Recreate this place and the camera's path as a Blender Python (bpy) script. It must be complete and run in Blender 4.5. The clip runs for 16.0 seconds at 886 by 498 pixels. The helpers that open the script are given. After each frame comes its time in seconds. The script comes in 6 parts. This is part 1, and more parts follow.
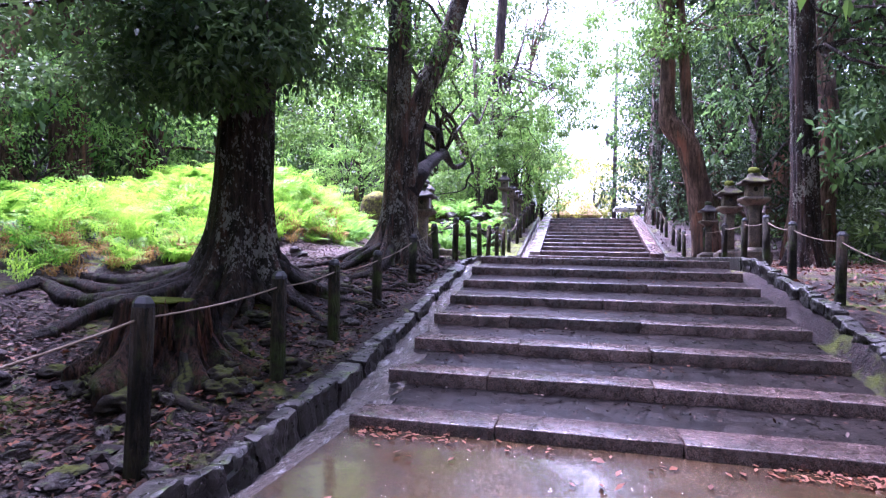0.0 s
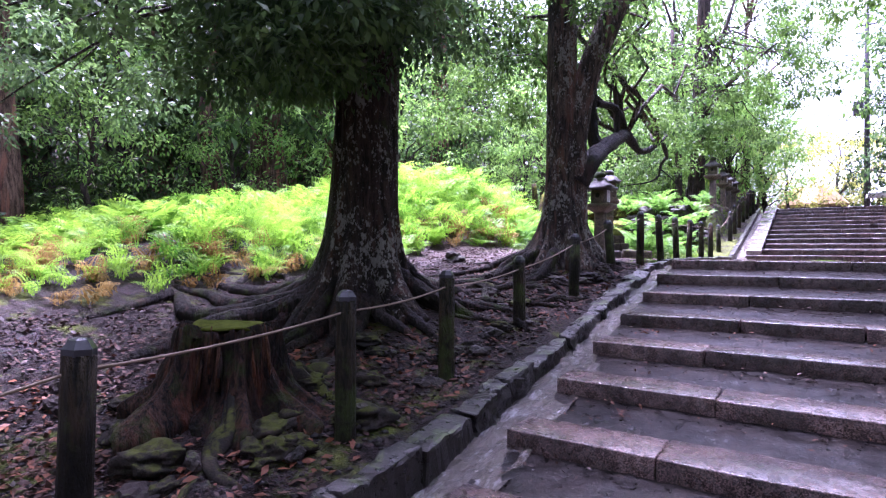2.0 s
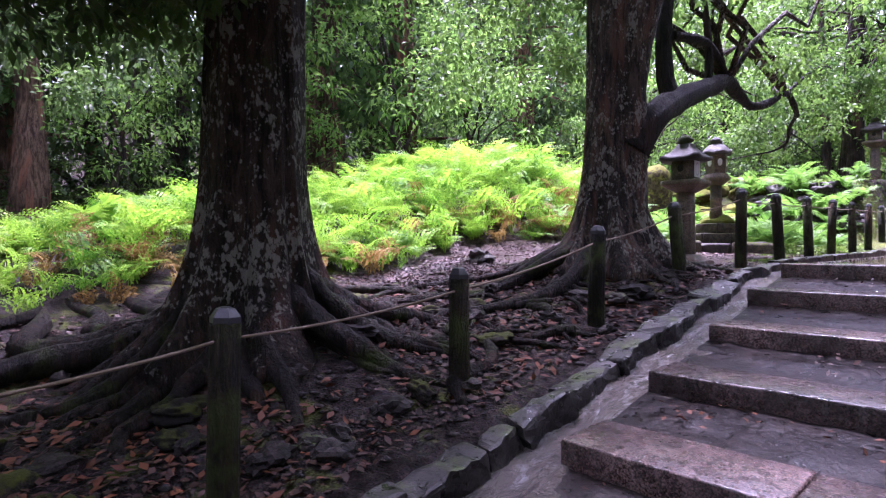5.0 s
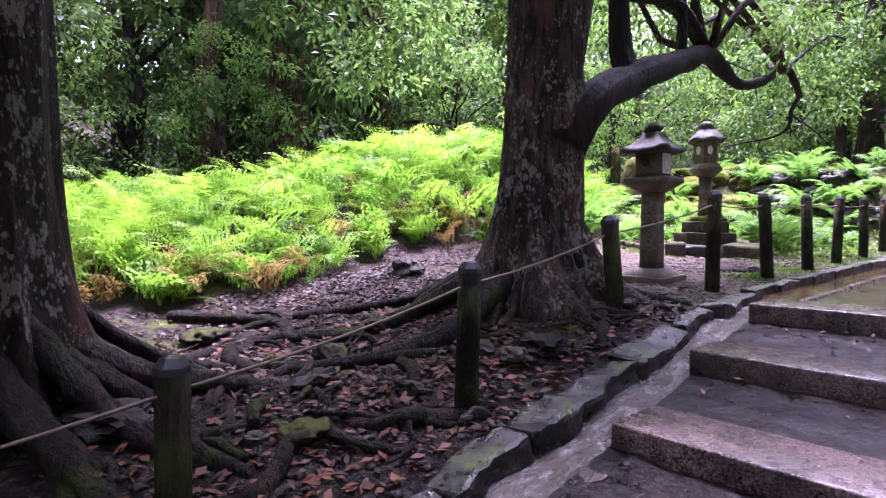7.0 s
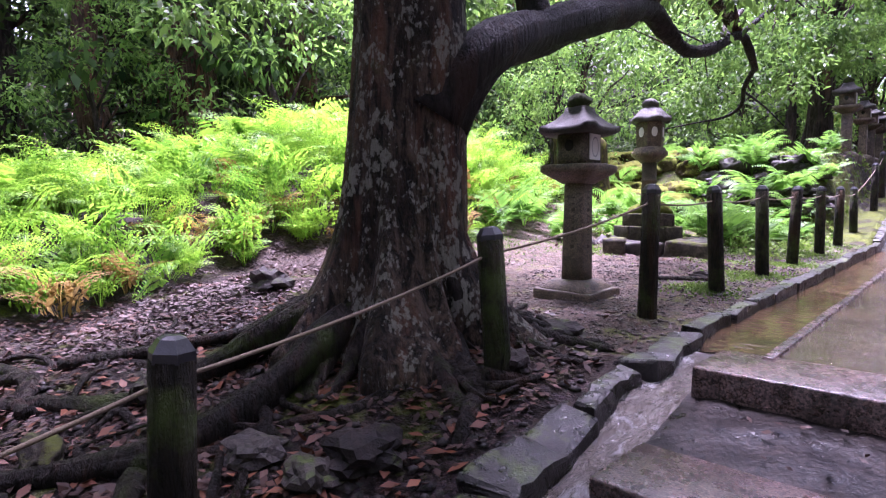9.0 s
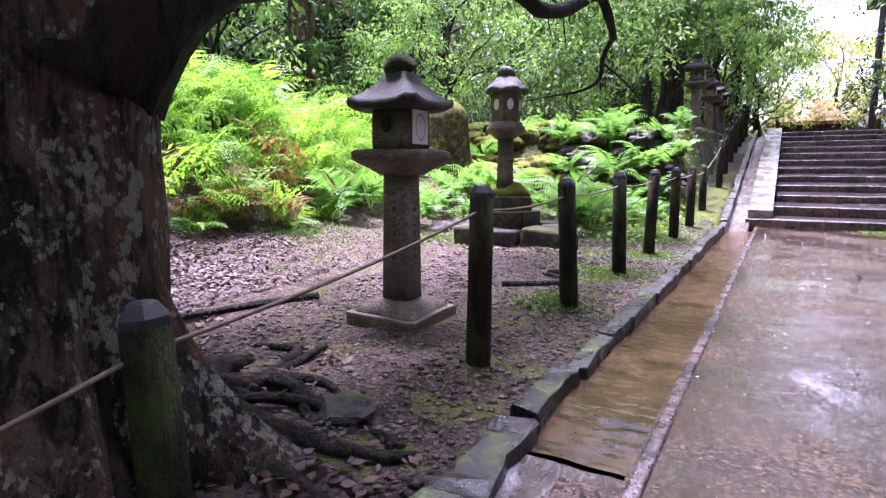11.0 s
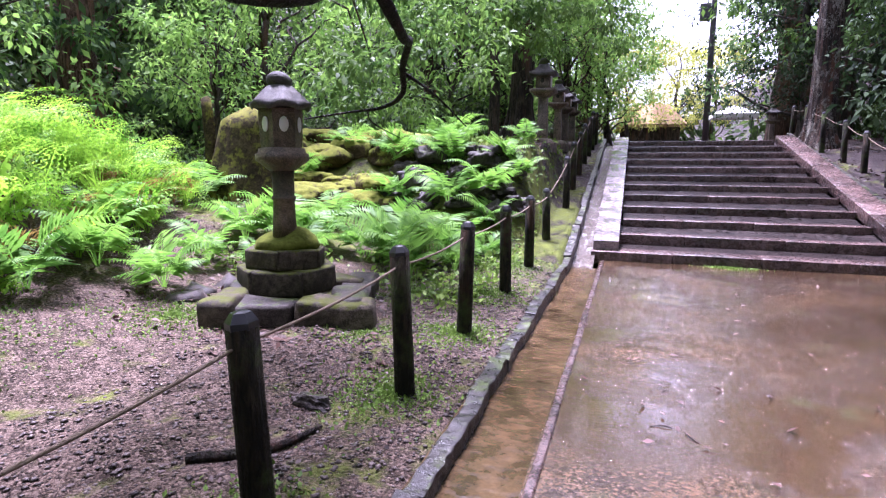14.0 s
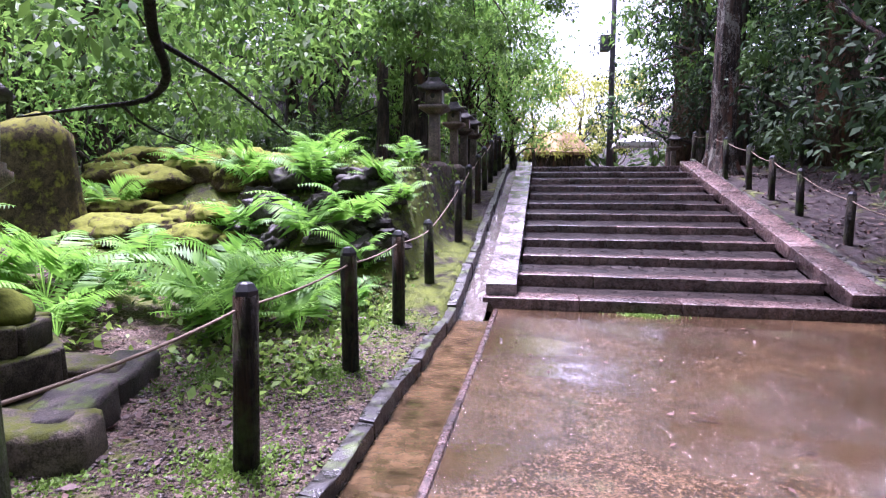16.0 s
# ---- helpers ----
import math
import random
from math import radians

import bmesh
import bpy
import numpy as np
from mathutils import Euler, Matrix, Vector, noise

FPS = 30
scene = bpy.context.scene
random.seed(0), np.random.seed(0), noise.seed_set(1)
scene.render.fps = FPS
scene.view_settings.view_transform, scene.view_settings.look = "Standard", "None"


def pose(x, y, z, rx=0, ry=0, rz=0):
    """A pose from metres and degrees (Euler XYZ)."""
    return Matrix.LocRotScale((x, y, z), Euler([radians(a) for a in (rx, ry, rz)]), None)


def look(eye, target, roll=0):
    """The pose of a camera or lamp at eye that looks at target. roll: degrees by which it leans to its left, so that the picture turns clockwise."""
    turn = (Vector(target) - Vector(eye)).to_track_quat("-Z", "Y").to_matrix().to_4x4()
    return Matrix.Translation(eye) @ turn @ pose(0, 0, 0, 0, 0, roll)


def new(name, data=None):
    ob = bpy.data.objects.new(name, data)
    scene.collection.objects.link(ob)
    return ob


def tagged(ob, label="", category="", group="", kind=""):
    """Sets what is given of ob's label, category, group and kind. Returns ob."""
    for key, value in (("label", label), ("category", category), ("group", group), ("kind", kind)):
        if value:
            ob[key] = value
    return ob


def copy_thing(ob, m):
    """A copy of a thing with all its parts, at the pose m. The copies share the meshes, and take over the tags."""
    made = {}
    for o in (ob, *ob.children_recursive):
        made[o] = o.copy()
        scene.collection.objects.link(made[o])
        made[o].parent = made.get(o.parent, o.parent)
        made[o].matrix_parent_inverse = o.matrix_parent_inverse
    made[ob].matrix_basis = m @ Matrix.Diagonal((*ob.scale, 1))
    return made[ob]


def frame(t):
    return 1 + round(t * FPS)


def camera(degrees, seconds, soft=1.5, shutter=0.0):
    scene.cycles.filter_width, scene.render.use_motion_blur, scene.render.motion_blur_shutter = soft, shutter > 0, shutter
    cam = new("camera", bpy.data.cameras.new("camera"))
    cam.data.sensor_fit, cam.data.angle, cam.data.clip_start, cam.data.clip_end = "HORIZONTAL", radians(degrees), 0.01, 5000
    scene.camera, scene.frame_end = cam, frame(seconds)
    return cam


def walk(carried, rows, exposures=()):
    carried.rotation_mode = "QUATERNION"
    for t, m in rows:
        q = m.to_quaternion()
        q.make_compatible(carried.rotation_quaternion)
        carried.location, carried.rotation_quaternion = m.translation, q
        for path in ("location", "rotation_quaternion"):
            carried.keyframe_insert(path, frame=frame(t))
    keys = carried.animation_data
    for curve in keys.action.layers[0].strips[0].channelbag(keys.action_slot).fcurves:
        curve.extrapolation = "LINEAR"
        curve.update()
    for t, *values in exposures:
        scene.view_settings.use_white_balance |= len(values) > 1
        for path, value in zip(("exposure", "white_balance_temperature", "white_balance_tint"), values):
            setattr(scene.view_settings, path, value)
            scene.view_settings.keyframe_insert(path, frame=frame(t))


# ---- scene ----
cam = camera(76.7, 16.0, soft=1.2)
METRES, EYE, TILT, LEAN, TURN = 14.5, 1.45, 1.0, -1.3, 13.5
ROWS = [
    (0.0, 0.0, 0.0, 0.0, 0.0, 0.0, 0.0),
    (0.5, 0.0116, 0.0317, -0.0002, 3.62, 0.06, 0.34),
    (1.0, 0.0169, 0.0595, -0.0004, 9.17, 0.17, 0.57),
    (1.5, 0.019, 0.0899, 0.0023, 15.49, 0.24, 0.67),
    (2.0, 0.0278, 0.1222, 0.0031, 20.07, 0.27, 1.04),
    (2.5, 0.0322, 0.153, 0.0019, 24.25, -0.03, 1.14),
    (3.0, 0.0331, 0.1905, 0.0039, 27.23, -0.47, 1.19),
    (5.5, 0.0708, 0.3621, 0.015, 33.03, -0.54, 1.7),
    (6.0, 0.0781, 0.3957, 0.0222, 33.4, -0.99, 1.65),
    (6.5, 0.0807, 0.4222, 0.0226, 33.6, -2.03, 1.57),
    (7.0, 0.0796, 0.4545, 0.0309, 33.9, -2.36, 1.62),
    (7.5, 0.0733, 0.4811, 0.0333, 34.08, -2.84, 1.55),
    (8.0, 0.0682, 0.5091, 0.0344, 33.66, -3.23, 1.48),
    (8.5, 0.07, 0.5432, 0.0405, 32.18, -3.69, 1.73),
    (9.0, 0.0698, 0.5717, 0.0415, 29.63, -4.38, 1.64),
    (11.5, 0.0729, 0.6911, 0.0584, 14.1, -8.98, 1.37),
    (12.0, 0.0776, 0.7122, 0.0588, 11.05, -9.38, 1.3),
    (12.5, 0.0807, 0.7388, 0.0701, 9.16, -9.99, 1.2),
    (13.0, 0.0929, 0.7681, 0.078, 7.32, -10.26, 1.21),
    (13.5, 0.105, 0.7952, 0.0891, 6.44, -9.99, 1.22),
    (14.0, 0.1121, 0.8267, 0.0904, 4.95, -9.4, 1.13),
    (14.5, 0.1247, 0.859, 0.0873, 2.61, -8.5, 1.12),
    (15.0, 0.1363, 0.8925, 0.0875, -0.08, -7.87, 1.09),
    (15.5, 0.1429, 0.9303, 0.0866, -2.38, -7.13, 0.94),
    (16.0, 0.1579, 0.9643, 0.0852, -3.44, -6.73, 1.01),
]
walk(cam, [(t, pose(0, 0, EYE, TILT, LEAN, TURN) @ pose(METRES * x, METRES * y, METRES * z, 90 + pitch, roll, yaw)) for t, x, y, z, yaw, pitch, roll in ROWS],
     exposures=[(0.0, 2.74, 5100, 54), (3.0, 2.56, 5300, 56), (5.5, 2.36, 5420, 55), (9.0, 2.36, 5500, 54), (12.5, 2.10, 5430, 44), (16.0, 2.0, 5430, 47)])

# ---------------------------------------------------------------- world, sun
world = bpy.data.worlds.new("overcast_sky")
scene.world = world
world.use_nodes = True
wn, wl = world.node_tree.nodes, world.node_tree.links
wn.clear()
sky = wn.new("ShaderNodeTexSky")
sky.sky_type = "NISHITA"
sky.sun_disc = False
sky.sun_elevation, sky.sun_rotation = radians(74), radians(-40)
sky.air_density, sky.dust_density = 1.2, 4.0
pale = wn.new("ShaderNodeHueSaturation")
pale.inputs["Saturation"].default_value = 0.28
back = wn.new("ShaderNodeBackground")
back.inputs["Strength"].default_value = 0.15
wout = wn.new("ShaderNodeOutputWorld")
wl.new(sky.outputs[0], pale.inputs["Color"])
wl.new(pale.outputs[0], back.inputs["Color"])
wl.new(back.outputs[0], wout.inputs["Surface"])

sun = new("sun", bpy.data.lights.new("sun", "SUN"))
sun.data.energy, sun.data.angle, sun.data.color = 5.0, radians(12), (1.0, 0.97, 0.92)
sun.matrix_world = look((-5.2, 6.2, 28.0), (0.0, 0.0, 0.0))


# ---------------------------------------------------------------- materials
def shader(name, rough=0.6, spec=0.5):
    m = bpy.data.materials.new(name)
    m.use_nodes = True
    nt = m.node_tree
    b = nt.nodes["Principled BSDF"]
    b.inputs["Roughness"].default_value = rough
    b.inputs["Specular IOR Level"].default_value = spec
    return m, nt, b


def coords(nt, scale=1.0, stretch=(1, 1, 1), space="Object"):
    """Texture coordinates in metres."""
    if space == "World":
        src = nt.nodes.new("ShaderNodeNewGeometry").outputs["Position"]
    else:
        src = nt.nodes.new("ShaderNodeTexCoord").outputs["Object"]
    mp = nt.nodes.new("ShaderNodeMapping")
    mp.inputs["Scale"].default_value = [scale * s for s in stretch]
    nt.links.new(src, mp.inputs["Vector"])
    return mp.outputs["Vector"]


def noise_fac(nt, vec, scale, detail=5.0, rough=0.6, distort=0.0):
    n = nt.nodes.new("ShaderNodeTexNoise")
    n.inputs["Scale"].default_value = scale
    n.inputs["Detail"].default_value = detail
    n.inputs["Roughness"].default_value = rough
    n.inputs["Distortion"].default_value = distort
    nt.links.new(vec, n.inputs["Vector"])
    return n.outputs["Fac"]


def ramp(nt, fac, stops):
    r = nt.nodes.new("ShaderNodeValToRGB")
    el = r.color_ramp.elements
    while len(el) < len(stops):
        el.new(0.5)
    for e, (p, c) in zip(el, stops):
        e.position = p
        e.color = (*c, 1) if len(c) == 3 else c
    nt.links.new(fac, r.inputs["Fac"])
    return r.outputs["Color"]


def grey(v):
    return (v, v, v)


def mixed(nt, fac, a, b):
    m = nt.nodes.new("ShaderNodeMix")
    m.data_type = "RGBA"
    if isinstance(fac, float):
        m.inputs[0].default_value = fac
    else:
        nt.links.new(fac, m.inputs[0])
    for sock, v in ((m.inputs[6], a), (m.inputs[7], b)):
        if isinstance(v, tuple):
            sock.default_value = (*v, 1)
        else:
            nt.links.new(v, sock)
    return m.outputs[2]


def bumped(nt, b, height, strength=0.5, dist=0.02):
    k = nt.nodes.new("ShaderNodeBump")
    k.inputs["Strength"].default_value = strength
    k.inputs["Distance"].default_value = dist
    nt.links.new(height, k.inputs["Height"])
    nt.links.new(k.outputs["Normal"], b.inputs["Normal"])


def wet_film(nt, b, amount, rough=0.05, ripple=None):
    """A film of rainwater over the surface, smoother than what it covers."""
    b.inputs["Coat IOR"].default_value = 1.33
    b.inputs["Coat Roughness"].default_value = rough
    if isinstance(amount, float):
        b.inputs["Coat Weight"].default_value = amount
    else:
        nt.links.new(amount, b.inputs["Coat Weight"])
    if ripple is not None:
        k = nt.nodes.new("ShaderNodeBump")
        k.inputs["Strength"].default_value = 0.5
        k.inputs["Distance"].default_value = 0.006
        nt.links.new(ripple, k.inputs["Height"])
        nt.links.new(k.outputs["Normal"], b.inputs["Coat Normal"])


def combine(nt, a, b, op="ADD"):
    m = nt.nodes.new("ShaderNodeMath")
    m.operation = op
    for sock, v in zip(m.inputs, (a, b)):
        if isinstance(v, (int, float)):
            sock.default_value = v
        else:
            nt.links.new(v, sock)
    return m.outputs[0]


def stone_mat(name, dark, light, moss=0.0, speck=0.45, spec=0.5, rough=(0.35, 0.75), grain=90.0, tint=0.25, moss_col=(0.07, 0.10, 0.02), relief=0.6, flakes=0.0, film=0.0):
    m, nt, b = shader(name, 0.5, spec)
    vec = coords(nt, space="World")
    info = nt.nodes.new("ShaderNodeObjectInfo").outputs["Random"]
    fine = noise_fac(nt, vec, grain, 3)
    big = noise_fac(nt, vec, 2.6, 6, 0.65)
    mid = noise_fac(nt, vec, 14, 5, 0.7)
    f = combine(nt, combine(nt, fine, speck, "MULTIPLY"), combine(nt, mid, 1 - speck, "MULTIPLY"))
    col = ramp(nt, f, [(0.41, dark), (0.5, tuple(0.5 * (a + c) for a, c in zip(dark, light))), (0.59, light)])
    if flakes:
        vor = nt.nodes.new("ShaderNodeTexVoronoi")
        vor.inputs["Scale"].default_value = flakes
        nt.links.new(vec, vor.inputs["Vector"])
        one = nt.nodes.new("ShaderNodeSeparateXYZ")
        nt.links.new(vor.outputs["Color"], one.inputs[0])
        col = mixed(nt, ramp(nt, one.outputs["X"], [(0.62, grey(0)), (0.9, grey(0.75))]), col, tuple(min(0.6, c * 1.45) for c in light))
        col = mixed(nt, ramp(nt, one.outputs["Y"], [(0.68, grey(0)), (0.8, grey(0.8))]), col, tuple(c * 0.6 for c in dark))
    stain = ramp(nt, big, [(0.40, grey(0.40)), (0.60, grey(1.05))])
    mul = nt.nodes.new("ShaderNodeMix")
    mul.data_type, mul.blend_type = "RGBA", "MULTIPLY"
    mul.inputs[0].default_value = 1.0
    nt.links.new(col, mul.inputs[6])
    nt.links.new(stain, mul.inputs[7])
    own = nt.nodes.new("ShaderNodeHueSaturation")
    nt.links.new(mul.outputs[2], own.inputs["Color"])
    nt.links.new(combine(nt, combine(nt, info, 2 * tint, "MULTIPLY"), 1 - tint), own.inputs["Value"])
    out = own.outputs["Color"]
    if moss:
        mo = noise_fac(nt, vec, 5.5, 6, 0.7)
        sep = nt.nodes.new("ShaderNodeSeparateXYZ")
        nt.links.new(nt.nodes.new("ShaderNodeNewGeometry").outputs["Normal"], sep.inputs[0])
        up = combine(nt, combine(nt, combine(nt, sep.outputs["Z"], 0.5, "SUBTRACT"), 0.22, "MULTIPLY"), mo)
        mask = ramp(nt, up, [(0.72 - 0.3 * moss, grey(0)), (0.82 - 0.3 * moss, grey(1))])
        mcol = ramp(nt, mid, [(0.3, tuple(c * 0.45 for c in moss_col)), (0.7, moss_col)])
        out = mixed(nt, mask, out, mcol)
    nt.links.new(out, b.inputs["Base Color"])
    nt.links.new(ramp(nt, mid, [(0.35, grey(rough[0])), (0.65, grey(rough[1]))]), b.inputs["Roughness"])
    bumped(nt, b, combine(nt, f, combine(nt, big, 0.8, "MULTIPLY")), relief, 0.012)
    if film:
        wet_film(nt, b, ramp(nt, mid, [(0.42, grey(0.0)), (0.58, grey(film))]), 0.10, mid)
    return m


def bark_mat(name, dark, light, lichen=0.3, scale=1.0, moss=0.0):
    m, nt, b = shader(name, 0.75, 0.18)
    vec = coords(nt, scale, (1, 1, 0.18), "World")
    ves = coords(nt, scale, (1, 1, 0.6), "World")
    ridge = noise_fac(nt, vec, 16, 6, 0.65, 0.6)
    big = noise_fac(nt, ves, 1.8, 5, 0.6)
    fine = noise_fac(nt, ves, 45, 4, 0.7)
    f = combine(nt, combine(nt, ridge, 0.7, "MULTIPLY"), combine(nt, fine, 0.3, "MULTIPLY"))
    col = ramp(nt, f, [(0.43, dark), (0.58, light)])
    col = mixed(nt, ramp(nt, big, [(0.45, grey(0)), (0.60, grey(0.75))]), col, tuple(c * 0.6 for c in dark))
    li = noise_fac(nt, ves, 13.0, 8, 0.8)
    pale = ramp(nt, combine(nt, li, combine(nt, big, 0.25, "MULTIPLY")), [(0.84 - 0.28 * lichen, grey(0)), (0.90 - 0.28 * lichen, grey(0.75))])
    col = mixed(nt, pale, col, (0.24, 0.25, 0.21))
    streak = noise_fac(nt, coords(nt, scale, (1, 1, 0.10), "World"), 5.0, 4, 0.6)
    col = mixed(nt, ramp(nt, streak, [(0.55, grey(0)), (0.66, grey(0.7))]), col, tuple(c * f for c, f in zip(light, (1.35, 0.9, 0.75))))
    if lichen > 0.3:
        fleck = nt.nodes.new("ShaderNodeTexVoronoi")
        fleck.inputs["Scale"].default_value = 34.0
        nt.links.new(ves, fleck.inputs["Vector"])
        band = noise_fac(nt, ves, 2.2, 5, 0.7)
        spots = combine(nt, combine(nt, band, li), combine(nt, fleck.outputs["Distance"], 0.22, "MULTIPLY"), "SUBTRACT")
        col = mixed(nt, ramp(nt, spots, [(1.17 - 0.45 * lichen, grey(0)), (1.24 - 0.45 * lichen, grey(0.75))]), col, (0.27, 0.26, 0.21))
    if moss:
        mo = noise_fac(nt, coords(nt, 1, (1, 1, 1), "World"), 3.0, 6, 0.7)
        col = mixed(nt, ramp(nt, mo, [(0.66 - 0.3 * moss, grey(0)), (0.8 - 0.3 * moss, grey(0.8))]), col, (0.05, 0.075, 0.015))
    nt.links.new(col, b.inputs["Base Color"])
    nt.links.new(ramp(nt, fine, [(0.3, grey(0.45)), (0.7, grey(0.85))]), b.inputs["Roughness"])
    bumped(nt, b, f, 1.0, 0.12)
    return m


def leaf_mat(name, dark, light, gloss=0.35, through_light=0.45, old=None):
    """Leaves that let part of the light through; every leaf has its own shade."""
    m, nt, b = shader(name, gloss + 0.14, 0.34)
    geo = nt.nodes.new("ShaderNodeNewGeometry")
    rnd = geo.outputs["Random Per Island"]
    patch = noise_fac(nt, coords(nt, space="World"), 0.9, 3)
    f = combine(nt, combine(nt, rnd, 0.34, "MULTIPLY"), combine(nt, combine(nt, patch, 1.2, "MULTIPLY"), 0.26, "SUBTRACT"))
    stops = [(0.2, dark), (0.75, light)]
    col = ramp(nt, f, stops)
    if old:
        info = nt.nodes.new("ShaderNodeObjectInfo").outputs["Random"]
        spots = combine(nt, combine(nt, rnd, 0.35, "MULTIPLY"), combine(nt, info, 0.65, "MULTIPLY"))
        col = mixed(nt, ramp(nt, spots, [(old[0], grey(0)), (old[0] + 0.1, grey(1))]), col, old[1])
    nt.links.new(col, b.inputs["Base Color"])
    tr = nt.nodes.new("ShaderNodeBsdfTranslucent")
    nt.links.new(col, tr.inputs["Color"])
    mx = nt.nodes.new("ShaderNodeMixShader")
    mx.inputs[0].default_value = through_light
    nt.links.new(b.outputs[0], mx.inputs[1])
    nt.links.new(tr.outputs[0], mx.inputs[2])
    nt.links.new(mx.outputs[0], nt.nodes["Material Output"].inputs["Surface"])
    return m


def soil_mat():
    m, nt, b = shader("forest_floor", 0.8, 0.12)
    vec = coords(nt, space="World")
    fine = noise_fac(nt, vec, 38, 6, 0.75)
    mid = noise_fac(nt, vec, 7, 6, 0.7)
    big = noise_fac(nt, vec, 0.55, 4, 0.6)
    col = ramp(nt, combine(nt, combine(nt, fine, 0.6, "MULTIPLY"), combine(nt, mid, 0.4, "MULTIPLY")),
               [(0.41, (0.005, 0.0033, 0.0033)), (0.5, (0.018, 0.0115, 0.0105)), (0.60, (0.078, 0.050, 0.043))])
    vor = nt.nodes.new("ShaderNodeTexVoronoi")
    vor.inputs["Scale"].default_value = 30
    nt.links.new(vec, vor.inputs["Vector"])
    litter = nt.nodes.new("ShaderNodeHueSaturation")
    litter.inputs["Saturation"].default_value = 0.35
    litter.inputs["Value"].default_value = 0.10
    nt.links.new(vor.outputs["Color"], litter.inputs["Color"])
    col = mixed(nt, ramp(nt, mid, [(0.45, grey(0)), (0.65, grey(0.5))]), col, litter.outputs["Color"])
    sand = noise_fac(nt, vec, 120, 5, 0.8)
    sandy = ramp(nt, combine(nt, combine(nt, sand, 0.65, "MULTIPLY"), combine(nt, mid, 0.35, "MULTIPLY")), [(0.42, (0.022, 0.015, 0.011)), (0.5, (0.072, 0.050, 0.039)), (0.58, (0.20, 0.145, 0.115))])
    grains = nt.nodes.new("ShaderNodeTexVoronoi")
    grains.inputs["Scale"].default_value = 62
    nt.links.new(vec, grains.inputs["Vector"])
    one = nt.nodes.new("ShaderNodeSeparateXYZ")
    nt.links.new(grains.outputs["Color"], one.inputs[0])
    sandy = mixed(nt, ramp(nt, one.outputs["X"], [(0.66, grey(0)), (0.86, grey(0.7))]), sandy, (0.22, 0.165, 0.135))
    sandy = mixed(nt, ramp(nt, one.outputs["Y"], [(0.66, grey(0)), (0.82, grey(0.75))]), sandy, (0.018, 0.013, 0.011))
    sep = nt.nodes.new("ShaderNodeSeparateXYZ")
    nt.links.new(vec, sep.inputs[0])
    # gravelly forecourt between the two flights of steps
    run = ramp(nt, combine(nt, combine(nt, sep.outputs["Y"], combine(nt, big, 3.0, "MULTIPLY")), 40.0, "DIVIDE"),
               [(0.30, grey(0)), (0.36, grey(1)), (0.52, grey(1)), (0.56, grey(0))])
    col = mixed(nt, run, col, sandy)
    moss = noise_fac(nt, vec, 2.1, 6, 0.72)
    west = ramp(nt, combine(nt, combine(nt, sep.outputs["X"], 10.0, "ADD"), 20.0, "DIVIDE"), [(0.45, grey(1)), (0.5, grey(0))])
    far = ramp(nt, combine(nt, sep.outputs["Y"], 40.0, "DIVIDE"), [(0.44, grey(0)), (0.52, grey(0.2)), (0.62, grey(0.12)), (0.75, grey(0))])
    mask = ramp(nt, combine(nt, combine(nt, moss, combine(nt, big, 0.5, "MULTIPLY")), combine(nt, far, west, "MULTIPLY")), [(0.80, grey(0)), (0.92, grey(0.85))])
    col = mixed(nt, mask, col, ramp(nt, mid, [(0.3, (0.035, 0.05, 0.008)), (0.7, (0.15, 0.18, 0.03))]))
    nt.links.new(col, b.inputs["Base Color"])
    nt.links.new(ramp(nt, mid, [(0.38, grey(0.35)), (0.6, grey(0.9))]), b.inputs["Roughness"])
    bumped(nt, b, combine(nt, combine(nt, fine, mid), combine(nt, grains.outputs["Distance"], -0.5, "MULTIPLY")), 0.9, 0.03)
    return m


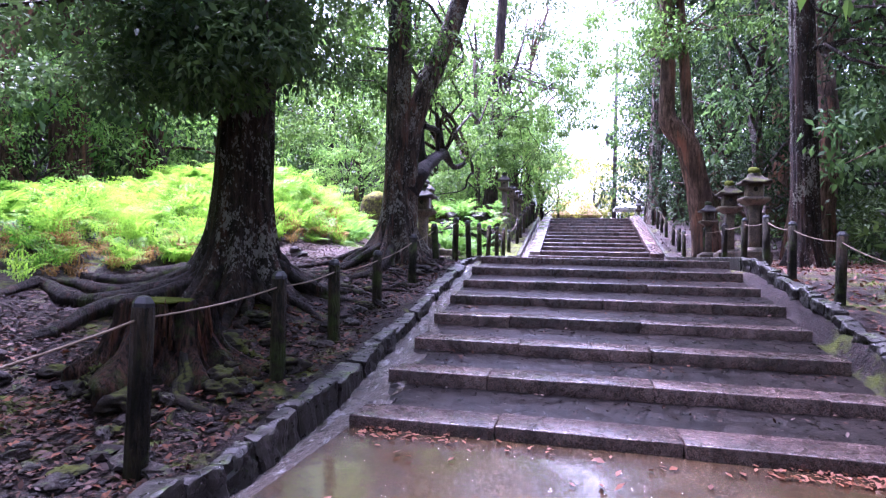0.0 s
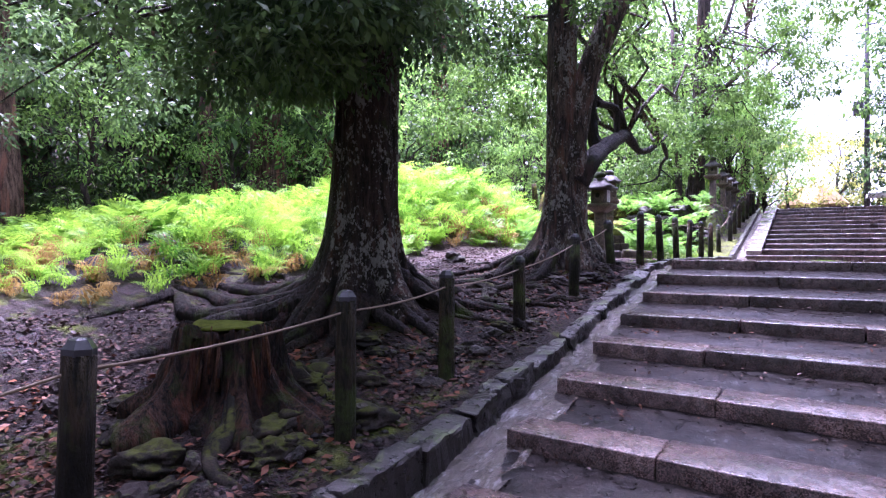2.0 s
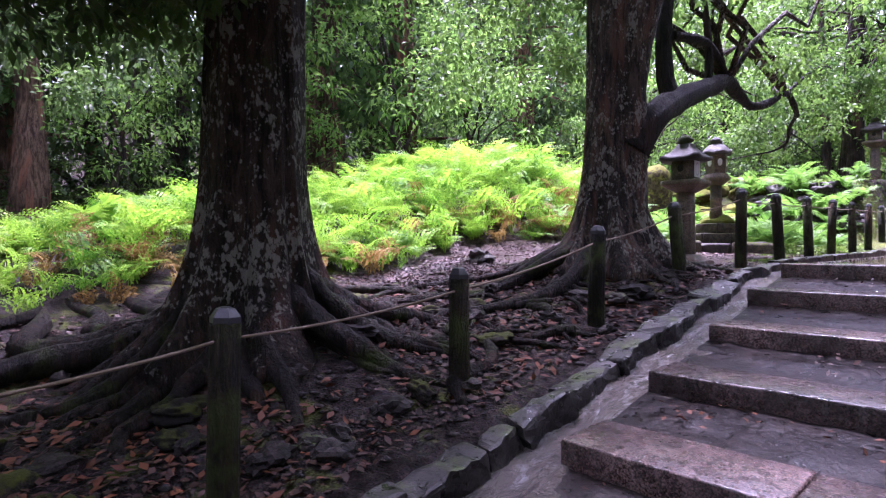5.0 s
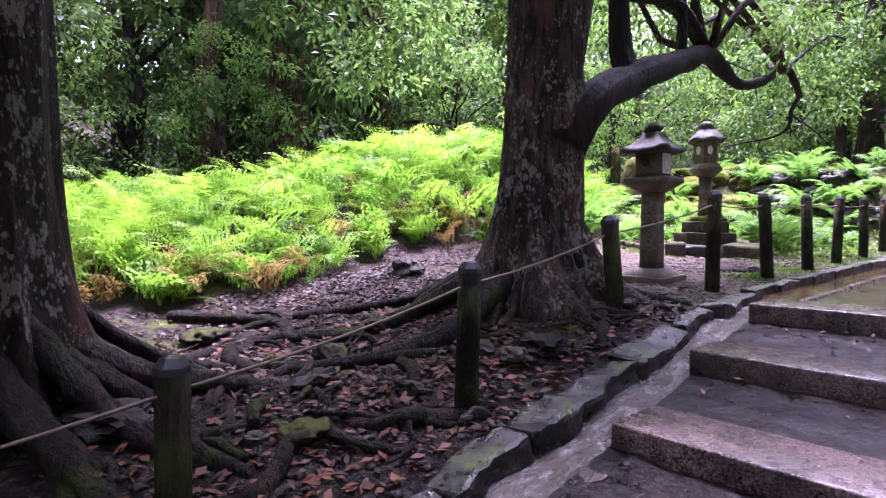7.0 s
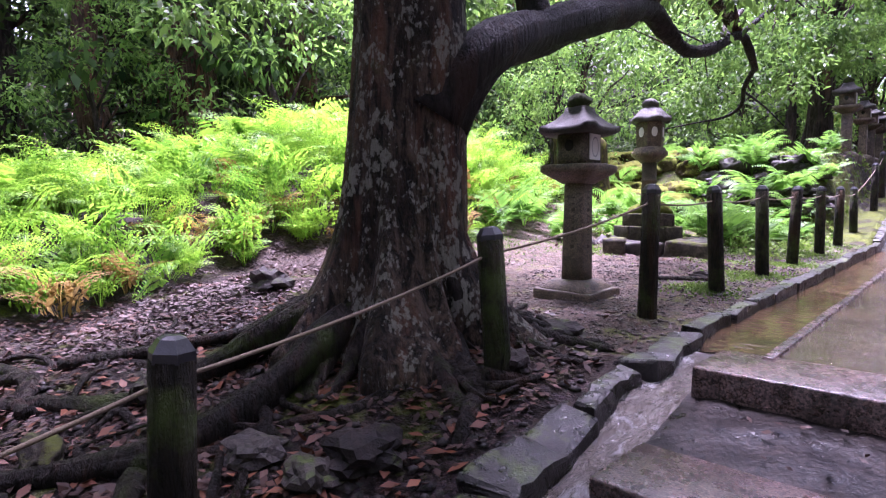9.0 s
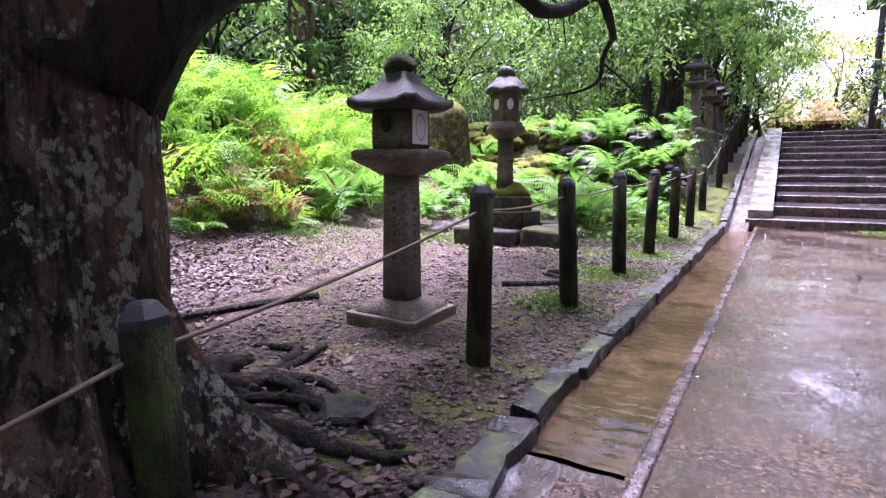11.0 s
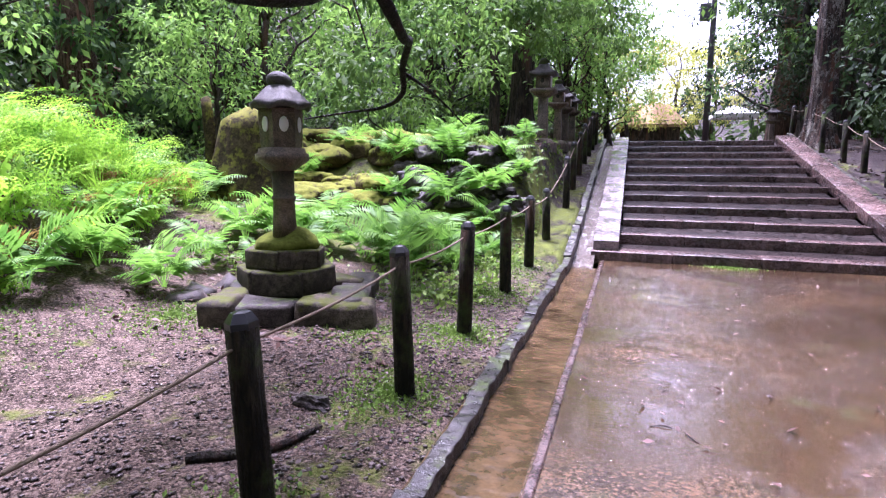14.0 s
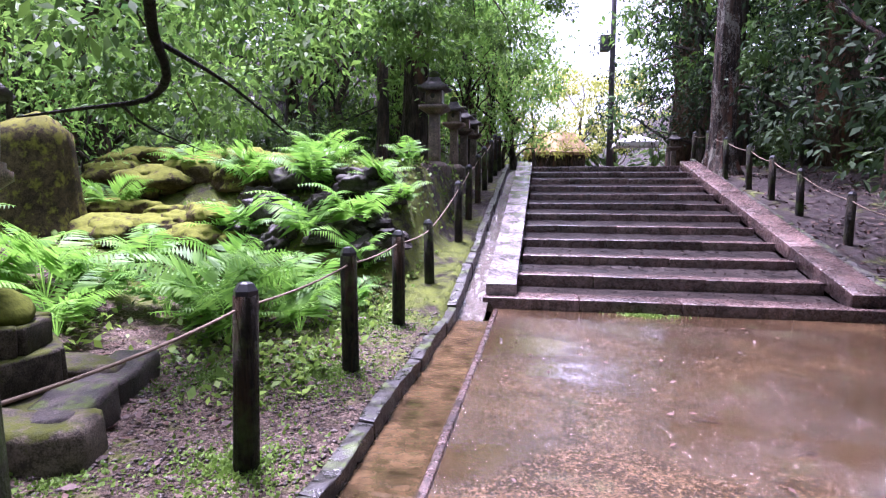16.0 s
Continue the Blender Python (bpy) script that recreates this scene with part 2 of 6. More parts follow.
def paving_mat():
    """Wet trodden sandy paving with puddles."""
    m, nt, b = shader("wet_paving")
    vec = coords(nt, space="World")
    fine = noise_fac(nt, vec, 32, 7, 0.85)
    mid = noise_fac(nt, vec, 4, 6, 0.7)
    big = noise_fac(nt, vec, 0.8, 4, 0.55, 0.4)
    grit = nt.nodes.new("ShaderNodeTexVoronoi")
    grit.inputs["Scale"].default_value = 75.0
    nt.links.new(vec, grit.inputs["Vector"])
    one = nt.nodes.new("ShaderNodeSeparateXYZ")
    nt.links.new(grit.outputs["Color"], one.inputs[0])
    col = ramp(nt, combine(nt, combine(nt, fine, 0.55, "MULTIPLY"), combine(nt, mid, 0.45, "MULTIPLY")),
               [(0.40, (0.015, 0.008, 0.004)), (0.50, (0.048, 0.027, 0.012)), (0.60, (0.105, 0.064, 0.031))])
    col = mixed(nt, ramp(nt, one.outputs["X"], [(0.70, grey(0)), (0.92, grey(0.5))]), col, (0.13, 0.085, 0.045))
    col = mixed(nt, ramp(nt, one.outputs["Y"], [(0.78, grey(0)), (0.88, grey(0.7))]), col, (0.018, 0.012, 0.009))
    wet = ramp(nt, combine(nt, combine(nt, big, combine(nt, mid, 0.35, "MULTIPLY")), combine(nt, fine, 0.42, "MULTIPLY")), [(0.86, grey(0)), (0.93, grey(1))])
    col = mixed(nt, combine(nt, wet, 0.7, "MULTIPLY"), col, (0.040, 0.024, 0.013))
    grn = noise_fac(nt, vec, 1.7, 5, 0.7)
    col = mixed(nt, ramp(nt, grn, [(0.60, grey(0)), (0.70, grey(0.55))]), col, (0.06, 0.07, 0.03))
    nt.links.new(col, b.inputs["Base Color"])
    nt.links.new(mixed(nt, wet, ramp(nt, fine, [(0.36, grey(0.07)), (0.64, grey(0.30))]), grey(0.02)), b.inputs["Roughness"])
    flat = nt.nodes.new("ShaderNodeMath")
    flat.operation = "SUBTRACT"
    flat.inputs[0].default_value = 1.0
    nt.links.new(wet, flat.inputs[1])
    ripple = noise_fac(nt, vec, 17, 3, 0.6)
    h = combine(nt, combine(nt, combine(nt, fine, mid), combine(nt, flat.outputs[0], 0.9, "MULTIPLY"), "MULTIPLY"), combine(nt, ripple, 0.35, "MULTIPLY"))
    h = combine(nt, h, combine(nt, combine(nt, grit.outputs["Distance"], flat.outputs[0], "MULTIPLY"), -0.5, "MULTIPLY"))
    bumped(nt, b, h, 0.5, 0.008)
    wet_film(nt, b, ramp(nt, combine(nt, combine(nt, big, combine(nt, mid, 0.35, "MULTIPLY")), combine(nt, fine, 0.5, "MULTIPLY")), [(0.80, grey(0.1)), (0.95, grey(1))]), 0.04, combine(nt, ripple, combine(nt, fine, 0.4, "MULTIPLY")))
    return m


def water_mat():
    m, nt, b = shader("running_water", 0.06, 0.6)
    vec = coords(nt, 1, (1, 0.45, 1), "World")
    a = noise_fac(nt, vec, 16, 5, 0.65, 1.0)
    foam = ramp(nt, noise_fac(nt, vec, 9, 6, 0.75, 0.6), [(0.52, (0.085, 0.070, 0.058)), (0.68, (0.28, 0.27, 0.275))])
    nt.links.new(foam, b.inputs["Base Color"])
    bumped(nt, b, a, 0.9, 0.05)
    return m


def channel_mat():
    """Shallow muddy water drawn into cross ripples."""
    m, nt, b = shader("muddy_water", 0.05, 0.5)
    vec = coords(nt, space="World")
    mud = noise_fac(nt, vec, 5, 6, 0.7)
    nt.links.new(ramp(nt, mud, [(0.36, (0.022, 0.015, 0.007)), (0.64, (0.095, 0.060, 0.030))]), b.inputs["Base Color"])
    wave = nt.nodes.new("ShaderNodeTexWave")
    wave.bands_direction = "Y"
    for key, v in (("Scale", 3.2), ("Distortion", 5.0), ("Detail", 2.0), ("Detail Scale", 2.5)):
        wave.inputs[key].default_value = v
    nt.links.new(vec, wave.inputs["Vector"])
    bumped(nt, b, combine(nt, wave.outputs["Fac"], noise_fac(nt, vec, 26, 4, 0.6)), 0.30, 0.006)
    return m


def plain_mat(name, col, rough=0.6, vary=0.25, scale=18.0, bump=0.25, stretch=(1, 1, 1), spec=0.5):
    m, nt, b = shader(name, rough, spec)
    vec = coords(nt, 1, stretch, "World")
    f = noise_fac(nt, vec, scale, 5, 0.65)
    g = noise_fac(nt, vec, scale * 0.15, 4)
    mixf = combine(nt, combine(nt, f, 0.6, "MULTIPLY"), combine(nt, g, 0.4, "MULTIPLY"))
    nt.links.new(ramp(nt, mixf, [(0.3, tuple(c * (1 - vary) for c in col)), (0.7, tuple(min(1, c * (1 + vary)) for c in col))]), b.inputs["Base Color"])
    bumped(nt, b, f, bump, 0.01)
    return m


SOIL = soil_mat()
PAVING = paving_mat()
WATER = water_mat()
GRANITE = stone_mat("wet_granite", (0.028, 0.018, 0.017), (0.18, 0.118, 0.104), speck=0.72, film=0.8, rough=(0.15, 0.40), tint=0.35, relief=0.5, grain=110, flakes=120)
BORDER = stone_mat("wet_border_granite", (0.10, 0.085, 0.085), (0.36, 0.32, 0.32), rough=(0.03, 0.14), tint=0.12, relief=0.1)
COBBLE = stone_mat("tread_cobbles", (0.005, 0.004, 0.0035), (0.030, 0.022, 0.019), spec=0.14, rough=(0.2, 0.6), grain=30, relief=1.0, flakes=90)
KERB = stone_mat("kerb_stone", (0.007, 0.006, 0.006), (0.048, 0.041, 0.037), moss=0.34, spec=0.45, rough=(0.18, 0.6), relief=1.0)
DARKSTONE = stone_mat("dark_pebble", (0.010, 0.008, 0.008), (0.060, 0.047, 0.043), spec=0.25, rough=(0.4, 0.8), tint=0.3)
ROCK = stone_mat("field_stone", (0.014, 0.012, 0.011), (0.085, 0.070, 0.064), moss=0.35, spec=0.22, rough=(0.4, 0.8), relief=1.0)
MOSSROCK = stone_mat("mossy_old_wood", (0.024, 0.018, 0.010), (0.10, 0.075, 0.036), moss=0.95, spec=0.12, rough=(0.75, 0.95), moss_col=(0.15, 0.15, 0.022), relief=1.0)
MOSSBANK = stone_mat("moss_hummock", (0.03, 0.022, 0.012), (0.10, 0.075, 0.04), moss=1.0, spec=0.1, rough=(0.85, 0.95), moss_col=(0.17, 0.185, 0.03), relief=1.0)
CLOD = stone_mat("earth_clod", (0.006, 0.004, 0.004), (0.045, 0.033, 0.030), moss=0.2, spec=0.2, rough=(0.5, 0.85), relief=1.0)
MOSSLUMP = stone_mat("mossy_root_lump", (0.008, 0.006, 0.005), (0.04, 0.032, 0.024), moss=0.62, spec=0.2, rough=(0.7, 0.95), moss_col=(0.060, 0.070, 0.010), relief=1.0)
LANTERN = stone_mat("lantern_granite", (0.058, 0.042, 0.031), (0.24, 0.178, 0.130), moss=0.22, rough=(0.4, 0.8), tint=0.12, relief=1.0, flakes=170)
LANTERNTOP = stone_mat("lantern_roof_stone", (0.028, 0.025, 0.025), (0.105, 0.095, 0.090), moss=0.26, rough=(0.55, 0.85), tint=0.08, relief=1.0)
LANTERNMOSS = stone_mat("mossy_plinth_stone", (0.03, 0.024, 0.019), (0.12, 0.098, 0.075), moss=0.70, spec=0.2, rough=(0.6, 0.9), moss_col=(0.075, 0.085, 0.012), relief=1.0)
MOSS = plain_mat("cushion_moss", (0.085, 0.100, 0.015), 0.95, 0.6, 26, 1.0, spec=0.1)
DARKMOSS = plain_mat("dark_moss", (0.03, 0.04, 0.012), 0.95, 0.5, 30, 1.0)
POST = bark_mat("post_wood", (0.008, 0.007, 0.005), (0.045, 0.036, 0.020), 0.0, 2.0, moss=0.55)
POSTCAP = plain_mat("post_cap_paint", (0.022, 0.022, 0.026), 0.35, 0.3, 30, 0.2)
ROPE = plain_mat("weathered_rope", (0.17, 0.125, 0.088), 0.85, 0.35, 120, 0.6)
BARK_A = bark_mat("old_oak_bark", (0.009, 0.006, 0.005), (0.062, 0.040, 0.030), 0.45, 1.0, moss=0.12)
BARK_B = bark_mat("dark_bark", (0.010, 0.008, 0.007), (0.118, 0.082, 0.060), 0.46, 1.1, moss=0.10)
BARK_WET = bark_mat("wet_black_bark", (0.005, 0.004, 0.004), (0.034, 0.027, 0.024), 0.12, 1.2)
BARK_C = bark_mat("cedar_bark", (0.055, 0.030, 0.020), (0.24, 0.15, 0.105), 0.12, 0.9)
BARK_D = bark_mat("far_bark", (0.02, 0.016, 0.013), (0.10, 0.075, 0.06), 0.15, 0.8)
ROOT = bark_mat("root_bark", (0.009, 0.007, 0.006), (0.050, 0.038, 0.032), 0.05, 1.5, moss=0.35)
DEADWOOD = bark_mat("rotten_wood", (0.004, 0.003, 0.003), (0.095, 0.050, 0.032), 0.02, 1.9, moss=0.40)
HEARTWOOD = bark_mat("bare_heartwood", (0.05, 0.022, 0.012), (0.24, 0.11, 0.055), 0.0, 2.2)
LEAF_DARK = leaf_mat("evergreen_leaf", (0.018, 0.042, 0.018), (0.085, 0.145, 0.030), 0.38, 0.42)
LEAF_OAK = leaf_mat("oak_leaf", (0.030, 0.062, 0.026), (0.115, 0.195, 0.050), 0.30, 0.5)
# evergreen leaf darkened so its colour carries the shade right of the steps
LEAF_SHADE = leaf_mat("shaded_evergreen_leaf", (0.007, 0.018, 0.010), (0.036, 0.066, 0.022), 0.75, 0.25)
LEAF_MID = leaf_mat("broad_leaf", (0.035, 0.085, 0.022), (0.15, 0.27, 0.045), 0.40, 0.5)
LEAF_LIGHT = leaf_mat("maple_leaf", (0.08, 0.20, 0.035), (0.30, 0.50, 0.10), 0.45, 0.55)
LEAF_CEDAR = leaf_mat("cedar_needle", (0.022, 0.060, 0.025), (0.12, 0.22, 0.055), 0.5, 0.4)
LEAF_YELLOW = leaf_mat("yellowing_leaf", (0.14, 0.20, 0.03), (0.46, 0.46, 0.09), 0.5, 0.55)
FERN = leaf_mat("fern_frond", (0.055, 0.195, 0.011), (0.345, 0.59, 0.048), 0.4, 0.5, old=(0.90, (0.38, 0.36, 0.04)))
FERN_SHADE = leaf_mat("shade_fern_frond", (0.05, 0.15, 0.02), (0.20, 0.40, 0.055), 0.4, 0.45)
FERN_BROWN = leaf_mat("withered_fern", (0.12, 0.07, 0.02), (0.36, 0.24, 0.07), 0.7, 0.4)
GRASS = leaf_mat("low_grass", (0.045, 0.10, 0.016), (0.18, 0.29, 0.05), 0.5, 0.35)
HERB = leaf_mat("bank_herb", (0.05, 0.12, 0.02), (0.24, 0.36, 0.06), 0.4, 0.4)
LITTER = leaf_mat("fallen_leaf", (0.012, 0.006, 0.004), (0.090, 0.040, 0.026), 0.45, 0.06)
LITTER_PALE = leaf_mat("pale_fallen_leaf", (0.022, 0.013, 0.012), (0.15, 0.105, 0.097), 0.5, 0.06)
LITTER_RED = leaf_mat("red_fallen_leaf", (0.05, 0.015, 0.008), (0.18, 0.062, 0.026), 0.45, 0.08)
CHANNEL = channel_mat()
PEBBLE = stone_mat("pebble", (0.030, 0.023, 0.021), (0.20, 0.155, 0.14), spec=0.35, rough=(0.2, 0.6), tint=0.2, grain=200)
PAPER = plain_mat("window_paper", (0.72, 0.70, 0.74), 0.8, 0.05, 20, 0.05)
INK = plain_mat("faded_ink", (0.33, 0.32, 0.40), 0.8, 0.2, 40, 0.05)
CARVED = plain_mat("groove_shade", (0.055, 0.042, 0.035), 0.9, 0.3, 30, 0.2)
# dark colour that stands for the shade inside the lantern's round hole
HOLLOW = plain_mat("hollow_shade", (0.02, 0.018, 0.016), 0.9, 0.3, 20, 0.1)
POLE = plain_mat("pole_steel", (0.028, 0.022, 0.030), 0.55, 0.3, 10, 0.1, (1, 1, 0.1))
WIRE = plain_mat("cable", (0.02, 0.02, 0.024), 0.5, 0.1)
CANVAS = plain_mat("white_canvas", (0.80, 0.80, 0.82), 0.6, 0.05, 3, 0.05)
THATCH = plain_mat("thatch", (0.33, 0.22, 0.12), 0.95, 0.4, 25, 0.6)


# ---------------------------------------------------------------- mesh helpers
def mesh_data(name, verts, faces, mat, smooth=True):
    """A mesh from arrays of points and equal-sized faces (or a mixed list)."""
    me = bpy.data.meshes.new(name)
    if isinstance(faces, np.ndarray):
        n, k = faces.shape
        verts = np.asarray(verts, dtype=np.float32)
        me.vertices.add(len(verts))
        me.vertices.foreach_set("co", verts.ravel())
        me.loops.add(n * k)
        me.loops.foreach_set("vertex_index", faces.astype(np.int32).ravel())
        me.polygons.add(n)
        me.polygons.foreach_set("loop_start", np.arange(0, n * k, k, dtype=np.int32))
        me.update(calc_edges=True)
    else:
        me.from_pydata([tuple(v) for v in verts], [], faces)
    if smooth:
        me.polygons.foreach_set("use_smooth", np.ones(len(me.polygons), dtype=bool))
    me.materials.append(mat)
    me.update()
    return me


def obj(name, me, parent=None, label="", m=None):
    ob = new(name, me)
    if parent is not None:
        ob.parent = parent
    if m is not None:
        ob.matrix_basis = m
    if label:
        ob["label"] = label
    return ob


def part(name, bm, material, parent, label="", smooth=True):
    me = bpy.data.meshes.new(name)
    bm.to_mesh(me)
    bm.free()
    me.materials.append(material)
    if smooth:
        me.polygons.foreach_set("use_smooth", np.ones(len(me.polygons), dtype=bool))
    return obj(name, me, parent, label)


def empty(name, x, y, z, rz=0.0, label="", category="", group="", kind=""):
    e = new(name)
    e.matrix_basis = pose(x, y, z, 0, 0, rz)
    return tagged(e, label, category, group, kind)


def tube(points, radii, seg=10, rough=0.0, seed=0, lobes=0.0, cap=True):
    """A tapered tube along points. rough: unevenness; lobes: buttress-like fluting."""
    pts = [Vector(p) for p in points]
    vs, fs = [], []
    side = Vector((1, 0, 0))
    for i, p in enumerate(pts):
        a = pts[max(i - 1, 0)]
        c = pts[min(i + 1, len(pts) - 1)]
        d = (c - a).normalized()
        side = (side - d * side.dot(d))
        if side.length < 1e-4:
            side = d.orthogonal()
        side.normalize()
        up = d.cross(side)
        for k in range(seg):
            an = 2 * math.pi * k / seg
            r = radii[i]
            q = p + (side * math.cos(an) + up * math.sin(an)) * r
            if rough:
                r *= 1 + rough * noise.noise(q * (0.7 / max(0.05, radii[0])) + Vector((seed, seed * 1.7, 0)))
            if lobes:
                r *= 1 + lobes * math.sin(an * 5 + seed + 0.4 * i) * (1 - i / len(pts)) ** 2
            vs.append(p + (side * math.cos(an) + up * math.sin(an)) * r)
    n = len(pts)
    for i in range(n - 1):
        for k in range(seg):
            j = (k + 1) % seg
            fs.append((i * seg + k, i * seg + j, (i + 1) * seg + j, (i + 1) * seg + k))
    if cap:
        vs.append(pts[-1] + (pts[-1] - pts[-2]).normalized() * radii[-1] * 0.5)
        for k in range(seg):
            fs.append(((n - 1) * seg + k, (n - 1) * seg + (k + 1) % seg, len(vs) - 1))
        vs.append(pts[0])
        for k in range(seg):
            fs.append(((k + 1) % seg, k, len(vs) - 1))
    return vs, fs


def joined(pieces):
    vs, fs = [], []
    for v, f in pieces:
        o = len(vs)
        vs += list(v)
        fs += [tuple(i + o for i in face) for face in f]
    return vs, fs


def smooth_path(points, steps=4):
    """A curve through the points."""
    p = [Vector(q) for q in points]
    out = []
    for i in range(len(p) - 1):
        a, b, c, d = p[max(i - 1, 0)], p[i], p[i + 1], p[min(i + 2, len(p) - 1)]
        for s in range(steps):
            t = s / steps
            out.append(0.5 * (2 * b + (c - a) * t + (2 * a - 5 * b + 4 * c - d) * t * t + (3 * b - a - 3 * c + d) * t ** 3))
    out.append(p[-1])
    return out


def spread(values, n):
    return list(np.interp(np.linspace(0, 1, n), np.linspace(0, 1, len(values)), values))


def lathe(profile, seg=24, square=0.0, rough=0.0, seed=0, turn=0.0):
    """Rings of (radius, height); square 1 gives a four-sided body with rounded corners."""
    vs, fs = [], []
    for r, z in profile:
        for k in range(seg):
            a = 2 * math.pi * (k + 0.5) / seg
            c, s = math.cos(a), math.sin(a)
            q = 1.0 / max(abs(c), abs(s))
            rr = r * ((1 - square) + square * min(q, 1.39))
            p = Vector((rr * math.cos(a + turn), rr * math.sin(a + turn), z))
            if rough:
                p *= 1 + rough * noise.noise(p * 4 + Vector((seed, 0, seed)))
                p.z = z + rough * 0.4 * noise.noise(p * 3 + Vector((0, seed, 5)))
            vs.append(p)
    n = len(profile)
    for i in range(n - 1):
        for k in range(seg):
            j = (k + 1) % seg
            fs.append((i * seg + k, i * seg + j, (i + 1) * seg + j, (i + 1) * seg + k))
    fs.append(tuple(reversed(range(seg))))
    fs.append(tuple((n - 1) * seg + k for k in range(seg)))
    return vs, fs


def block(sx, sy, sz, seed=0, bevel=0.02, rough=0.01, cuts=2):
    """A bevelled, slightly uneven stone block; base at z = 0."""
    bm = bmesh.new()
    bmesh.ops.create_cube(bm, size=1.0)
    for v in bm.verts:
        v.co = Vector((v.co.x * sx, v.co.y * sy, (v.co.z + 0.5) * sz))
    bmesh.ops.bevel(bm, geom=list(bm.edges), offset=bevel, segments=2, profile=0.6, affect="EDGES")
    if cuts:
        long_edges = [e for e in bm.edges if e.calc_length() > max(sx, sy) * 0.5]
        bmesh.ops.subdivide_edges(bm, edges=long_edges, cuts=cuts, use_grid_fill=True)
    for v in bm.verts:
        n = noise.noise_vector(v.co * 3.1 + Vector((seed * 3.7, seed * 1.3, 0)))
        v.co += n * rough
    return bm


def boulder(sx, sy, sz, seed=0, sub=3, rough=0.3):
    bm = bmesh.new()
    bmesh.ops.create_icosphere(bm, subdivisions=sub, radius=1.0)
    for v in bm.verts:
        d = v.co.normalized()
        r = 1 + rough * noise.noise(d * 1.3 + Vector((seed * 2.1, seed, 0))) + rough * 0.5 * noise.noise(d * 3.5 + Vector((0, seed, seed))) + rough * 0.22 * noise.noise(d * 9 + Vector((seed, 0, seed)))
        r = 0.75 * r + 0.25 * r * 0.9 / max(abs(d.x), abs(d.y), abs(d.z))
        q = d * r
        v.co = Vector((q.x * sx, q.y * sy, max(q.z, -0.45) * sz))
    return bm


# ---------------------------------------------------------------- lie of the land
STEP_Y, STEP_RUN, STEP_Z, STEP_RISE, STEPS = 4.42, 0.92, 0.135, 0.197, 8
UP_Y, UP_RUN, UP_Z, UP_RISE, UP_STEPS = 21.25, 0.82, 1.65, 0.19, 12
LEFT, RIGHT = -1.83, 2.63
SIDE_Y = [-60, -10, 0, 3, 5, 7, 9, 11, 13, 18, 20.5, 22, 24, 28, 33, 45, 80, 400]
SIDE_Z = [-0.5, -0.15, -0.05, 0.08, 0.32, 0.64, 1.00, 1.32, 1.39, 1.49, 1.58, 1.85, 2.25, 3.05, 3.80, 4.2, 5.0, 12]
WAY_Y = [-60, 0, 4.3, 10.9, 21.2, 30.4, 60, 400]
WAY_Z = [-0.2, 0.03, 0.03, 1.47, 1.52, 3.65, 4.1, 11]


def ease(a, b, v):
    t = min(1.0, max(0.0, (v - a) / (b - a)))
    return t * t * (3 - 2 * t)


def bell(x, y, cx, cy, sx, sy):
    return math.exp(-((x - cx) / sx) ** 2 - ((y - cy) / sy) ** 2)


def side_height(x, y):
    z = float(np.interp(y, SIDE_Y, SIDE_Z))
    if x < 0:
        far = ease(-4.0, -9.0, x)
        level = 1.35 + 0.02 * max(0, y - 14)
        z = z * (1 - far) + level * far if y < 30 else z
        bank = ease(20.4, 23.6, y) * ease(-2.7, -3.2, x) * ease(-12, -8, x)
        z += (3.5 + 0.03 * (y - 24) - z) * bank if y < 45 else 0
        z += 1.35 * bell(x, y, -10.0, 15.4, 3.3, 3.7)
        z += 0.6 * ease(-6.7, -8.6, x) * ease(4, 9, y) * ease(21, 17, y)
        z += 0.30 * bell(x, y, -4.3, 6.9, 1.6, 1.6) + 0.22 * bell(x, y, -3.5, 10.4, 1.2, 1.2) + 0.25 * bell(x, y, -3.5, 4.5, 0.8, 0.8)
        z += 0.75 * bell(x, y, -7.2, 20.3, 1.7, 1.9)
        z += 13 * ease(-24, -58, x) * ease(-60, -30, y) + 11 * ease(38, 62, y) * ease(-6, -14, x)
    else:
        z += 0.25 * ease(4, 12, x) + 12 * ease(17, 50, x) + 9 * ease(40, 64, y) * ease(8, 15, x)
    return z


def ground_height(x, y):
    way = float(np.interp(y, WAY_Y, WAY_Z))
    wide = 0.06 * noise.noise(Vector((x * 0.9, y * 0.9, 0))) + 0.035 * noise.noise(Vector((x * 2.7, y * 2.7, 3)))
    out = max(-2.15 - x, x - 2.95)
    k = ease(-0.1, 0.12, out)
    return (way - 0.22) * (1 - k) + (side_height(x, y) + wide * ease(0.1, 0.8, out)) * k


def axis_lines(spans):
    out = []
    for a, b, step in spans:
        out += list(np.arange(a, b, step))
    return out + [spans[-1][1]]


